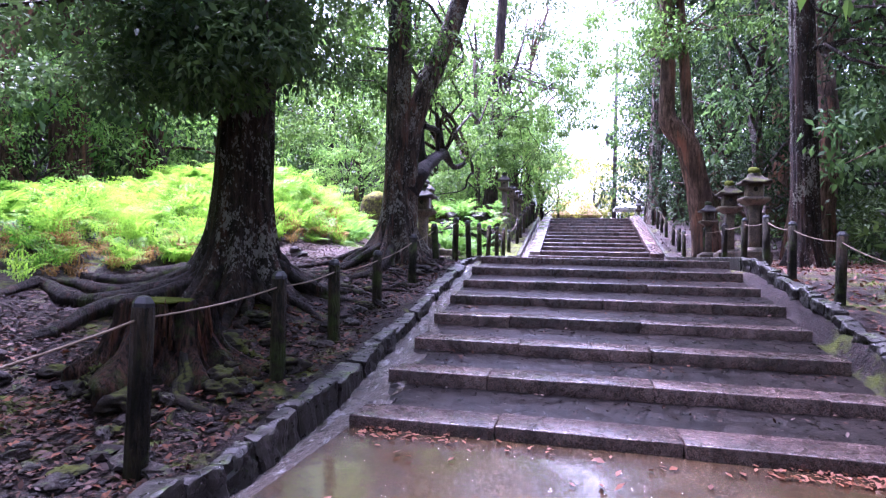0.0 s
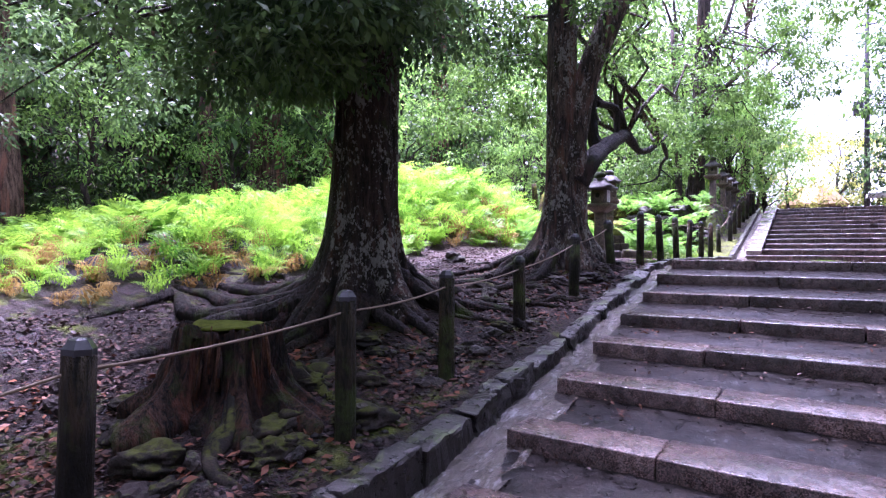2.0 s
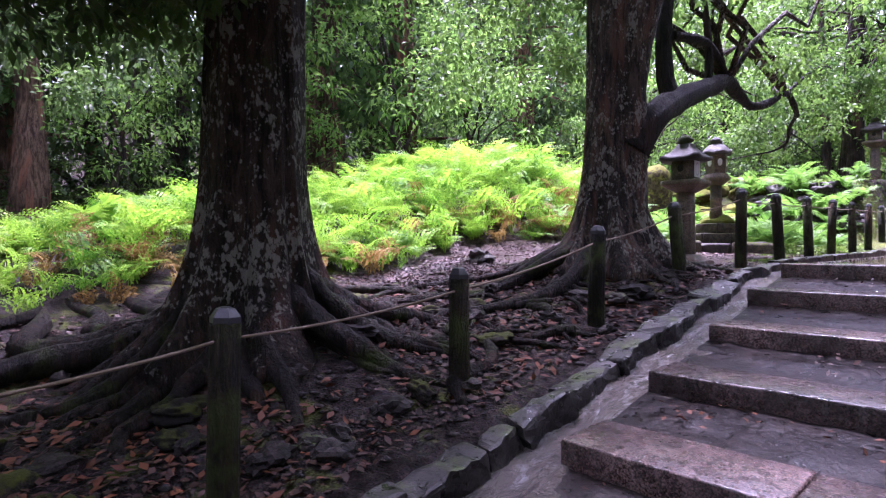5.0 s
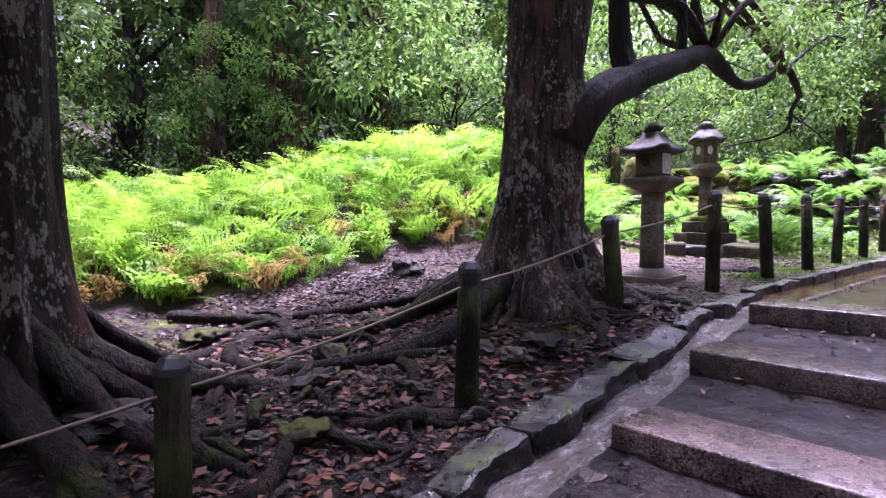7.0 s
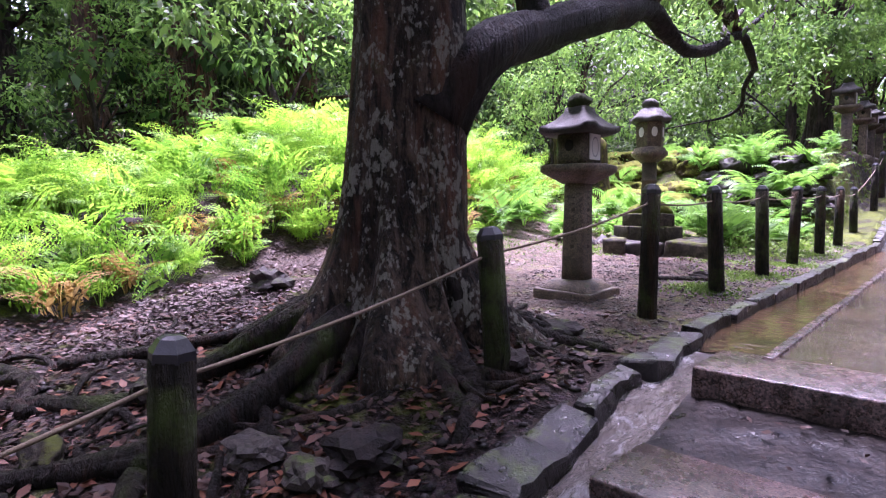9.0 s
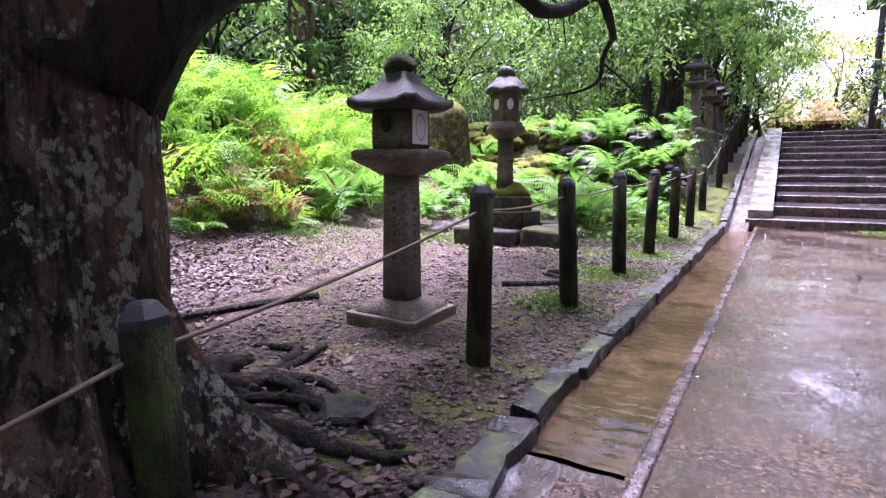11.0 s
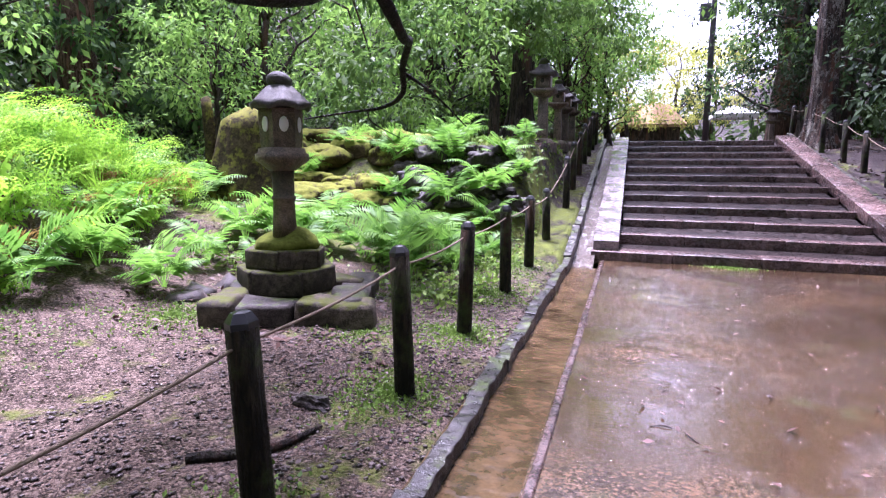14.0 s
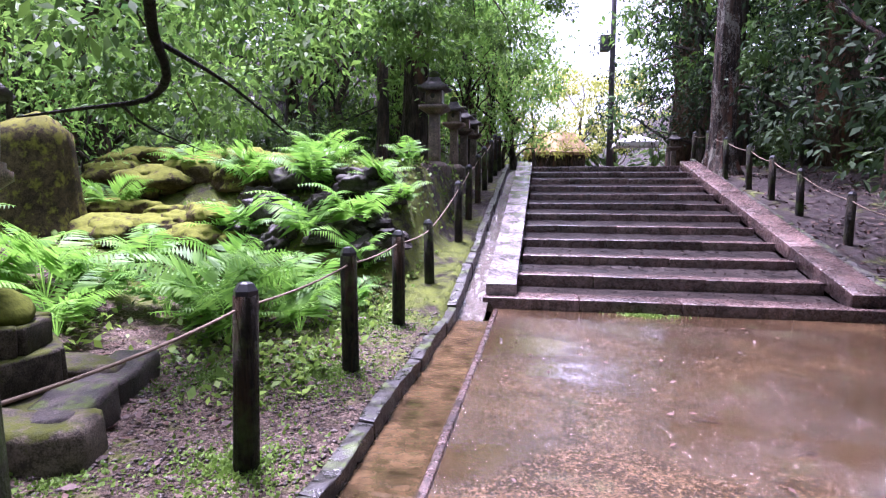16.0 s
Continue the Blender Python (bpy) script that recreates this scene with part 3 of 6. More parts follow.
def build_ground():
    xs = axis_lines([(-400, -60, 40), (-60, -16, 3), (-16, -6, 0.5), (-6, -2.4, 0.16), (-2.4, -1.8, 0.06), (-1.8, 2.7, 0.9), (2.7, 3.3, 0.08), (3.3, 8, 0.3), (8, 20, 1.0), (20, 60, 4), (60, 400, 40)])
    ys = axis_lines([(-60, -4, 4), (-4, 0, 0.5), (0, 15, 0.16), (15, 26, 0.25), (26, 40, 0.6), (40, 80, 3), (80, 400, 30)])
    vs = [(x, y, ground_height(x, y)) for y in ys for x in xs]
    n = len(xs)
    fs = np.array([(j * n + i, j * n + i + 1, (j + 1) * n + i + 1, (j + 1) * n + i) for j in range(len(ys) - 1) for i in range(n - 1)])
    g = obj("ground", mesh_data("ground", np.array(vs), fs, SOIL))
    tagged(g, "damp forest soil with leaf litter and moss", "ground", kind="structure")


build_ground()


def sheet(name, xs, ys, height, mat, label, category="pavement"):
    vs = [(x, y, height(x, y)) for y in ys for x in xs]
    n = len(xs)
    fs = np.array([(j * n + i, j * n + i + 1, (j + 1) * n + i + 1, (j + 1) * n + i) for j in range(len(ys) - 1) for i in range(n - 1)])
    return tagged(obj(name, mesh_data(name, np.array(vs), fs, mat)), label, category, kind="structure")


def lower_paving(x, y):
    return 0.03 + 0.006 * noise.noise(Vector((x, y, 0)))


def terrace(x, y):
    return 1.505 + 0.004 * noise.noise(Vector((x * 1.2, y * 1.2, 4)))


sheet("pavement_lower", np.arange(-1.83, 3.0, 0.3), np.arange(-6, 4.75, 0.3), lower_paving, PAVING, "wet brown sandy paving with a few fallen leaves")
sheet("pavement_terrace", np.arange(-1.66, 3.05, 0.25), np.arange(11.05, 21.5, 0.25), terrace, PAVING, "wet sandy terrace with shining puddles")
sheet("pavement_upper", np.arange(-1.8, 3.2, 0.5), np.arange(30.45, 62, 1.0), lambda x, y: 3.75 + 0.012 * (y - 30), PAVING, "pale wet path at the head of the steps")


def gutter_z(y):
    return float(np.interp(y, [-6, 3.0, 4.4, 10.9, 12, 20.8, 21.6, 30.5], [-0.10, -0.05, 0.02, 1.36, 1.455, 1.47, 1.68, 3.62]))


def water_height(x, y):
    steep = 1.0 if 4.2 < y < 11.2 or y > 20.9 else 0.25
    return gutter_z(y) + steep * 0.035 * noise.noise(Vector((x * 7, y * 3, 0))) + steep * 0.02 * noise.noise(Vector((x * 16, y * 9, 2)))


sheet("water_gutter", np.arange(-2.22, -1.60, 0.04), np.arange(-6, 11.6, 0.08), water_height, WATER, "rainwater rushing down the stone gutter", "water")


sheet("water_upper_gutter", np.arange(-2.22, -1.74, 0.04), np.arange(20.6, 30.5, 0.08), water_height, WATER, "rainwater spilling down beside the upper steps", "water")
sheet("water_channel", np.arange(-2.22, -1.58, 0.06), np.arange(11.55, 20.75, 0.1), water_height, CHANNEL, "shallow brown water in the terrace channel", "water")


# ---------------------------------------------------------------- steps
def step_flight(name, label, y0, run, z0, rise, count, x0, x1, seed, height, depth=0.42):
    """Granite slabs across the way, each with a sloping cobbled tread behind it."""
    rnd = random.Random(seed)
    top = empty(name, 0, 0, 0, label=label, category="steps", kind="structure")
    for k in range(count):
        y, z = y0 + run * k, z0 + rise * k
        a = x0 + (rnd.random() - 0.5) * 0.05
        b = x1 + (rnd.random() - 0.5) * 0.05
        cuts = [a]
        while cuts[-1] < b - 1.9:
            cuts.append(cuts[-1] + 0.95 + rnd.random() * 0.75)
        cuts.append(b)
        for i in range(len(cuts) - 1):
            w = cuts[i + 1] - cuts[i] - 0.008
            d = depth * (0.94 + 0.12 * rnd.random())
            bm = block(w, d, height, seed * 31 + k * 7 + i, 0.012, 0.008)
            s = part("step_slab", bm, GRANITE, top)
            s.location = ((cuts[i] + cuts[i + 1]) / 2, y + depth / 2 + (rnd.random() - 0.5) * 0.02, z - height + (rnd.random() - 0.5) * 0.012)
            s.rotation_euler = ((rnd.random() - 0.5) * 0.01, 0, (rnd.random() - 0.5) * 0.006)
        if k < count - 1:
            xs, ys = np.arange(a, b + 0.03, 0.055), np.linspace(y + depth * 0.8, y + run + 0.05, 14)
            vs = [(px, py, z - 0.045 + (rise - 0.085) * (py - y - depth * 0.8) / (run - depth * 0.8) + 0.014 * noise.noise(Vector((px * 5, py * 7, k))) + 0.012 * noise.noise(Vector((px * 13, py * 15, k)))) for py in ys for px in xs]
            n = len(xs)
            fs = np.array([(j * n + i, j * n + i + 1, (j + 1) * n + i + 1, (j + 1) * n + i) for j in range(len(ys) - 1) for i in range(n - 1)])
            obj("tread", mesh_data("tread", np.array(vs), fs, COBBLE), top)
    return top


step_flight("stairs_lower", "wet granite steps with cobbled treads", STEP_Y, STEP_RUN, STEP_Z, STEP_RISE, STEPS, LEFT, RIGHT, 3, 0.17)
upper = step_flight("stairs_upper", "wet granite steps between sloping granite borders", UP_Y + UP_RUN, UP_RUN, UP_Z + UP_RISE, UP_RISE, UP_STEPS - 1, -1.38, 2.56, 8, 0.20, 0.36)
for i in range(4):
    s = part("step_slab", block(1.225, 0.45, 0.2, 70 + i, 0.014, 0.006), GRANITE, upper)
    s.location = (-1.20 + 1.235 * i, UP_Y + 0.225, UP_Z - 0.2)
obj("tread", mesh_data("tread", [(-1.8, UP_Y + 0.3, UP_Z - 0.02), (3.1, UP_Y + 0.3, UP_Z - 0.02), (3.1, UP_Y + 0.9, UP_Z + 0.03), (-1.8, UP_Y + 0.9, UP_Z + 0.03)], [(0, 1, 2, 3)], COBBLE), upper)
slope = math.atan2(UP_RISE, UP_RUN)
for x, w in ((-1.585, 0.40), (2.79, 0.44)):
    for i in range(5):
        length = 1.83
        b = part("border_slab", block(w, length, 0.22, int(20 + i + x * 3), 0.012, 0.004), BORDER if x < 0 else GRANITE, upper)
        c = 0.18 + (i + 0.5) * 1.84
        b.matrix_basis = pose(x, UP_Y + c * math.cos(slope), UP_Z - 0.10 + c * math.sin(slope), math.degrees(slope), 0, 0)
# low ridge that edges the channel on the terrace
ridge = part("channel_edge", block(0.05, 9.9, 0.05, 5, 0.01, 0.012, 12), GRANITE, upper)
ridge.location = (-1.62, 16.15, 1.475)


# ---------------------------------------------------------------- kerbs
def kerb(name, label, x, y0, y1, side, seed, zfun):
    rnd = random.Random(seed)
    top = empty(name, 0, 0, 0, label=label, category="kerb", kind="structure")
    y = y0
    while y < y1:
        low = y < 11.4
        length = (0.24 + rnd.random() * 0.46) if low else 0.36 + rnd.random() * 0.5
        w = 0.11 + rnd.random() * 0.10 if low else 0.09 + rnd.random() * 0.04
        wild = 0.5 if low else 0.16
        h = 0.34
        bm = block(w, length - 0.006, h, int(y * 10) + seed, 0.026 if low else 0.012, 0.055 if low else 0.018, 7)
        for v in bm.verts:
            v.co += noise.noise_vector(v.co * 13.0 + Vector((y * 3.1, seed, 0))) * (0.026 if low else 0.014)
        s = part("kerb_stone", bm, KERB, top, smooth=False)
        dz = zfun(y + length) - zfun(y)
        s.matrix_basis = pose(x + side * w / 2 + (rnd.random() - 0.5) * 0.05 * wild, y + length / 2, zfun(y + length / 2) - h + (0.015 if low else 0.035) + (rnd.random() - 0.5) * 0.08 * wild,
                              math.degrees(math.atan2(dz, length)), (rnd.random() - 0.5) * 14 * wild, (rnd.random() - 0.5) * 8 * wild)
        y += length


def left_kerb_z(y):
    return float(np.interp(y, [-4, 3, 5, 7, 9, 11, 12, 20.5, 22, 33], [0.02, 0.15, 0.35, 0.69, 1.07, 1.43, 1.49, 1.58, 1.90, 4.30]))


def right_kerb_z(y):
    return float(np.interp(y, [-4, 4, 6.4, 8, 11.3, 21, 33], [0.05, 0.12, 0.52, 0.95, 1.56, 1.66, 4.35]))


kerb("kerb_left", "rough mossy kerb stones along the gutter", -2.06, -3.0, 30.5, -1, 11, left_kerb_z)
kerb("kerb_right", "rough stone kerb beside the steps", 3.04, 2.0, 30.5, 1, 12, right_kerb_z)


# ---------------------------------------------------------------- fence
def fence_post(height, r, seed):
    prof = [(r * 1.04, -0.25), (r * 1.05, 0.0), (r * 1.0, height * 0.5), (r * 0.98, height - 0.07)]
    e = new("fence_post")
    vs, fs = lathe(prof, 12, 0, 0.02, seed)
    obj("shaft", mesh_data("shaft", vs, fs, POST), e)
    vs, fs = lathe([(r * 1.0, height - 0.075), (r * 0.99, height - 0.045), (r * 0.62, height - 0.008), (r * 0.3, height)], 6, 0, 0.01, seed)
    obj("cap", mesh_data("cap", vs, fs, POSTCAP, False), e, "black painted chamfered top")
    tagged(e, "round dark wooden fence post with chamfered black top", "post", "posts of the rope fence")
    return e


POST_DATA = [(-2.61, 2.93, 1.18), (-2.58, 4.53, 1.31), (-2.63, 5.81, 1.42), (-2.68, 7.33, 1.55), (-2.66, 8.89, 1.85), (-2.71, 10.48, 2.13),
             (-2.69, 12.36, 2.40), (-2.70, 13.81, 2.43), (-2.69, 15.41, 2.48), (-2.64, 16.81, 2.51), (-2.60, 18.41, 2.55), (-2.58, 19.9, 2.59), (-2.57, 21.56, 2.63),
             (-2.48, 23.6, 3.20), (-2.5, 25.1, 3.55), (-2.5, 26.6, 3.85), (-2.5, 28.1, 4.15), (-2.5, 29.6, 4.45), (-2.5, 31.1, 4.75), (-2.5, 32.6, 4.85)]
RIGHT_POSTS = [(3.5, 7.0, 1.6), (3.5, 8.73, 1.95), (3.5, 10.5, 2.21), (3.5, 11.8, 2.43), (3.55, 13.5, 2.5), (3.55, 15.2, 2.5), (3.5, 17.0, 2.5), (3.6, 19.0, 2.6), (3.65, 21.2, 2.65), (3.7, 22.5, 2.8),
               (3.7, 23.92, 3.04), (3.7, 25.68, 3.48), (3.7, 27.05, 3.81), (3.7, 28.43, 4.15), (3.7, 30.2, 4.5), (3.7, 31.9, 4.85), (3.7, 33.6, 5.0)]
LEANING = {5: -5.0, 7: -3.0, 8: -2.0}
template = None
for row, posts in ((0, POST_DATA), (1, RIGHT_POSTS)):
    for i, (x, y, z) in enumerate(posts):
        rnd = random.Random(50 + i + 40 * row)
        m = pose(x, y, z - 1.06, (rnd.random() - 0.5) * 3, (rnd.random() - 0.5) * 3, rnd.random() * 360)
        if row == 0 and i in LEANING:
            m = pose(x, y, z, 0, LEANING[i], 0) @ pose(0, 0, -1.06)
        if template is None:
            template = fence_post(1.06, 0.068, 4)
            template.matrix_basis = m
        else:
            copy_thing(template, m)


def rope(name, posts, drop, sag):
    pts = []
    for (x, y, z), (x2, y2, z2) in zip(posts, posts[1:]):
        for s in range(8):
            t = s / 8
            pts.append((x + (x2 - x) * t, y + (y2 - y) * t, z + (z2 - z) * t - drop - sag * 4 * t * (1 - t)))
    x, y, z = posts[-1]
    pts.append((x, y, z - drop))
    vs, fs = tube(pts, [0.0075] * len(pts), 6)
    tagged(obj(name, mesh_data(name, vs, fs, ROPE)), "thin weathered rope strung through the fence posts", "rope", "ropes of the fence")


rope("rope", [(-2.6, 1.2, 0.95)] + POST_DATA, 0.14, 0.03)
rope("rope", RIGHT_POSTS, 0.14, 0.05)


# ---------------------------------------------------------------- leaves
def unit_rows(a):
    return a / np.maximum(np.linalg.norm(a, axis=1, keepdims=True), 1e-6)


def leaf_quads(centres, size, rng, droop=0.35, spread_dirs=None, wide=0.42):
    """One folded leaf at every centre."""
    n = len(centres)
    d = rng.normal(size=(n, 3))
    if spread_dirs is not None:
        d = d * 0.7 + spread_dirs
    d[:, 2] -= droop
    d = unit_rows(d)
    s = unit_rows(np.cross(d, rng.normal(size=(n, 3)) * 0.45 + np.array([0, 0, 1.0])))
    up = np.cross(s, d)
    ln = size * (0.65 + 0.7 * rng.random((n, 1)))
    w = ln * wide * 0.5
    base = centres
    mid = centres + d * ln * 0.48
    tip = centres + d * ln - up * ln * 0.12
    v = np.stack([base, mid + s * w + up * w * 0.25, tip, mid - s * w + up * w * 0.25], 1).reshape(-1, 3)
    f = np.arange(4 * n).reshape(n, 4)
    return v, f


def clump_points(centres, radii, per, rng, flat=0.6):
    """Points in uneven clumps round the centres, denser towards their upper shells."""
    k = len(centres)
    idx = np.repeat(np.arange(k), per)
    d = unit_rows(rng.normal(size=(k * per, 3)))
    r = rng.random((k * per, 1)) ** 0.45
    off = d * r * np.asarray(radii)[idx][:, None]
    off[:, 2] *= flat
    return np.asarray(centres)[idx] + off, d


def crown_mesh(name, centres, radii, per, size, mat, seed, droop=0.35, flat=0.6):
    rng = np.random.RandomState(seed)
    pts, d = clump_points(np.asarray(centres, float), radii, per, rng, flat)
    v, f = leaf_quads(pts, size, rng, droop, d * 0.8)
    return mesh_data(name, v, f, mat, False)


def limb_points(a, b, rng, bend=0.15, n=5):
    a, b = Vector(a), Vector(b)
    length = (b - a).length
    out = []
    for i in range(n + 1):
        t = i / n
        p = a.lerp(b, t)
        p += Vector(rng.normal(size=3)) * bend * length * 0.25 * math.sin(math.pi * t)
        p.z += 0.12 * length * math.sin(math.pi * t)
        out.append(p)
    return out


def broad_tree(name, height, trunk_r, crown_lo, crown_r, seed, bark, leaf, leaf_size, clumps, per, label, lean=(0, 0), limbs=9):
    """Trunk, limbs and a ragged crown; foot at the origin."""
    rng = np.random.RandomState(seed)
    e = new(name)
    n = 9
    axis = [Vector((lean[0] * (i / n) ** 1.3 + 0.12 * rng.normal() * (i > 0), lean[1] * (i / n) ** 1.3 + 0.12 * rng.normal() * (i > 0), -0.3 + (height * 0.9 + 0.3) * i / n)) for i in range(n + 1)]
    rad = [trunk_r * (1.55 if i == 0 else 1.12 if i == 1 else 1.05 - 0.9 * i / n) for i in range(n + 1)]
    pieces = [tube(smooth_path(axis, 2), spread(rad, 2 * n + 1), 10, 0.12, seed, 0.1)]
    obj("trunk", mesh_data("trunk", *joined(pieces), bark), e)
    centres, radii, arms = [], [], []
    for i in range(clumps):
        z = crown_lo + (height - crown_lo) * rng.random() ** 0.85
        t = (z - crown_lo) / (height - crown_lo)
        lim = crown_r * (0.55 + 0.75 * math.sin(math.pi * min(1, 0.2 + 0.8 * t))) * (0.75 + 0.5 * rng.random())
        a = rng.random() * 2 * math.pi
        rr = lim * math.sqrt(0.08 + 0.92 * rng.random())
        k = min(n, max(0, z / (height * 0.9) * n))
        p = axis[int(k)]
        centres.append((p.x + rr * math.cos(a), p.y + rr * math.sin(a), z - 0.1 * rr))
        radii.append(crown_r * (0.16 + 0.16 * rng.random()))
        if i < limbs:
            arms.append(tube(limb_points(axis[max(1, int(k) - 2)], centres[-1], rng), spread([trunk_r * 0.32, trunk_r * 0.06], 6), 6))
    for arm in arms:
        obj("limb", mesh_data("limb", *arm, bark), e)
    obj("crown", crown_mesh("crown", centres, radii, per, leaf_size, leaf, seed + 5), e)
    return tagged(e, label, "tree", "woodland trees")


def cedar_tree(name, height, trunk_r, seed, bark, leaf, leaf_size, tiers, per, label, lo=3.0, reach=2.6):
    """A straight conifer with drooping tiers of sprays."""
    rng = np.random.RandomState(seed)
    e = new(name)
    pts = [(0.05 * rng.normal(), 0.05 * rng.normal(), -0.3 + height * i / 8) for i in range(9)]
    obj("trunk", mesh_data("trunk", *tube(pts, spread([trunk_r * 1.5, trunk_r, trunk_r * 0.9, trunk_r * 0.75, trunk_r * 0.55, trunk_r * 0.1], 9), 10, 0.1, seed, 0.08), bark), e)
    centres, radii, arms = [], [], []
    for i in range(tiers):
        z = lo + (height - lo) * (i + rng.random()) / tiers
        a = rng.random() * 6.283
        rr = reach * (1.08 - 0.75 * (z - lo) / (height - lo)) * (0.7 + 0.5 * rng.random())
        if i % 3 == 0:
            arms.append(tube([(0, 0, z), (rr * 0.5 * math.cos(a), rr * 0.5 * math.sin(a), z - 0.05), (rr * math.cos(a), rr * math.sin(a), z - 0.5)], [trunk_r * 0.2, trunk_r * 0.12, 0.01], 5))
        for s in (0.4, 0.65, 0.9, 1.0):
            centres.append((rr * s * math.cos(a) + 0.2 * rng.normal(), rr * s * math.sin(a) + 0.2 * rng.normal(), z - 0.45 * s * s * rr * 0.5))
            radii.append(0.35 + 0.25 * rng.random())
    for arm in arms:
        obj("limb", mesh_data("limb", *arm, bark), e)
    obj("crown", crown_mesh("crown", centres, radii, per, leaf_size, leaf, seed + 9, 0.9, 0.7), e)
    return tagged(e, label, "tree", "woodland trees")


# ---------------------------------------------------------------- big tree beside the stump
def root_paths(cx, cy, z, r0, count, seed, reach, arc=(0, 360)):
    rng = np.random.RandomState(seed)
    out = []
    for i in range(count):
        a = math.radians(arc[0] + (arc[1] - arc[0]) * (i + 0.7 * rng.random()) / count)
        ln = reach * (0.55 + 0.6 * rng.random())
        pts = []
        n = 8
        for k in range(n + 1):
            t = k / n
            d = r0 * 0.62 + ln * t
            aa = a + 0.35 * math.sin(3 * t + i) * t + 0.15 * rng.normal() * t
            x, y = cx + d * math.cos(aa), cy + d * math.sin(aa)
            x = min(x, -2.45) if cx < 0 else max(x, 3.4)
            g = ground_height(x, y)
            lift = 0.30 * r0 * (1 - t) ** 3
            pts.append((x, y, g + lift - 0.01 - 0.05 * t + 0.03 * math.sin(9 * t + i)))
        out.append((pts, ln))
    return out


def add_roots(parent, cx, cy, r0, count, seed, reach, thick, mat, arc=(0, 360)):
    for i, (pts, ln) in enumerate(root_paths(cx, cy, 0, r0, count, seed, reach, arc)):
        o = parent.matrix_basis.translation
        loc = [Vector(p) - o for p in pts]
        rad = spread([thick * 1.1, thick * 0.8, thick * 0.6, thick * 0.4, thick * 0.12], 17)
        vs, fs = tube(smooth_path(loc, 2), rad, 9, 0.5, seed + i)
        obj("root", mesh_data("root", vs, fs, mat), parent)


def draped_roots(parent, cx, cy, r, count, seed, top, reach, thick, mat):
    """Roots that leave the trunk well above the soil and run down over its foot."""
    rng = np.random.RandomState(seed)
    o = parent.matrix_basis.translation
    for i in range(count):
        a = 2 * math.pi * (i + 0.6 * rng.random()) / count
        ln, up, sway = reach * (0.6 + 0.6 * rng.random()), top * (0.65 + 0.6 * rng.random()), rng.normal() * 0.28
        pts = []
        for t, lift in ((0.0, 1.0), (0.10, 0.70), (0.22, 0.42), (0.36, 0.21), (0.52, 0.09), (0.68, 0.03), (0.84, 0.0), (1.0, -0.06)):
            aa = a + sway * t + 0.10 * math.sin(5 * t + i) * t
            d = r * 0.92 + ln * t
            x, y = cx + d * math.cos(aa), cy + d * math.sin(aa)
            x = min(x, -2.45)
            pts.append(Vector((x, y, ground_height(x, y) + up * lift + 0.02 * math.sin(7 * t + i))) - o)
        w = thick * (0.65 + 0.7 * rng.random())
        vs, fs = tube(smooth_path(pts, 3), spread([w * 0.55, w * 0.9, w, w * 0.9, w * 0.8, w * 0.62, w * 0.42, w * 0.15], 22), 10, 0.45, seed + i)
        obj("root", mesh_data("root", vs, fs, mat), parent)


def big_trunk(base_r, r, height, seed, lean=(0, 0), seg=96, rings=44):
    """A trunk whose foot spreads into ridged buttresses."""
    vs, fs = [], []
    for i in range(rings):
        t = (i / (rings - 1)) ** 1.6
        z = -0.35 + (height + 0.35) * t
        fl = math.exp(-max(0, z - 0.05) / 0.45)
        cx, cy = lean[0] * (z / height) ** 1.2 if z > 0 else 0, lean[1] * (z / height) ** 1.2 if z > 0 else 0
        for k in range(seg):
            a = 2 * math.pi * k / seg
            rr = r * (1 - 0.32 * max(0, z) / height) + (base_r - r) * fl * (1 + 0.32 * math.sin(5 * a + seed) + 0.26 * math.sin(9 * a + 2 * seed) + 0.14 * math.sin(17 * a + seed))
            q = Vector((math.cos(a) * 1.4, math.sin(a) * 1.4, z * 0.35 + seed))
            rr *= 1 + 0.07 * noise.noise(q) + 0.05 * noise.noise(q * 3) + 0.05 * math.sin(7 * a + 0.5 * z + seed) * (0.3 + fl) + 0.022 * math.sin(13 * a + 0.4 * math.sin(3 * z) + seed) + 0.014 * math.sin(23 * a + 0.6 * z)
            vs.append((cx + rr * math.cos(a), cy + rr * math.sin(a), z))
    for i in range(rings - 1):
        for k in range(seg):
            j = (k + 1) % seg
            fs.append((i * seg + k, i * seg + j, (i + 1) * seg + j, (i + 1) * seg + k))
    return vs, fs


def near_crown(parent, boxes, per, size, mat, seed, limbs_from, bark, droop=0.5):
    """Leaf sprays along twigs that hang from limbs, filling the given boxes unevenly."""
    rng = np.random.RandomState(seed)
    o = np.array(parent.matrix_basis.translation)
    centres, radii, arms = [], [], []
    for x0, x1, y0, y1, z0, z1, count in boxes:
        for i in range(count):
            c = np.array([rng.uniform(x0, x1), rng.uniform(y0, y1), rng.uniform(z0, z1)])
            if noise.noise(Vector(c) * 0.55) < -0.18:
                continue
            centres.append(c - o)
            radii.append(0.30 + 0.35 * rng.random())
            if i % 7 == 0:
                src = limbs_from[rng.randint(len(limbs_from))]
                arms.append(tube(limb_points(np.array(src) - o, c - o, rng, 0.2, 7), spread([0.05, 0.03, 0.008], 8), 5))
    for arm in arms:
        obj("limb", mesh_data("limb", *arm, bark), parent)
    obj("crown", crown_mesh("crown", centres, radii, per, size, mat, seed + 3, droop, 0.55), parent)


T1 = (-4.50, 6.84)
oak = empty("evergreen_oak", T1[0], T1[1], ground_height(*T1) - 0.1, label="huge old evergreen oak with lichen-spotted bark and spreading roots", category="tree")
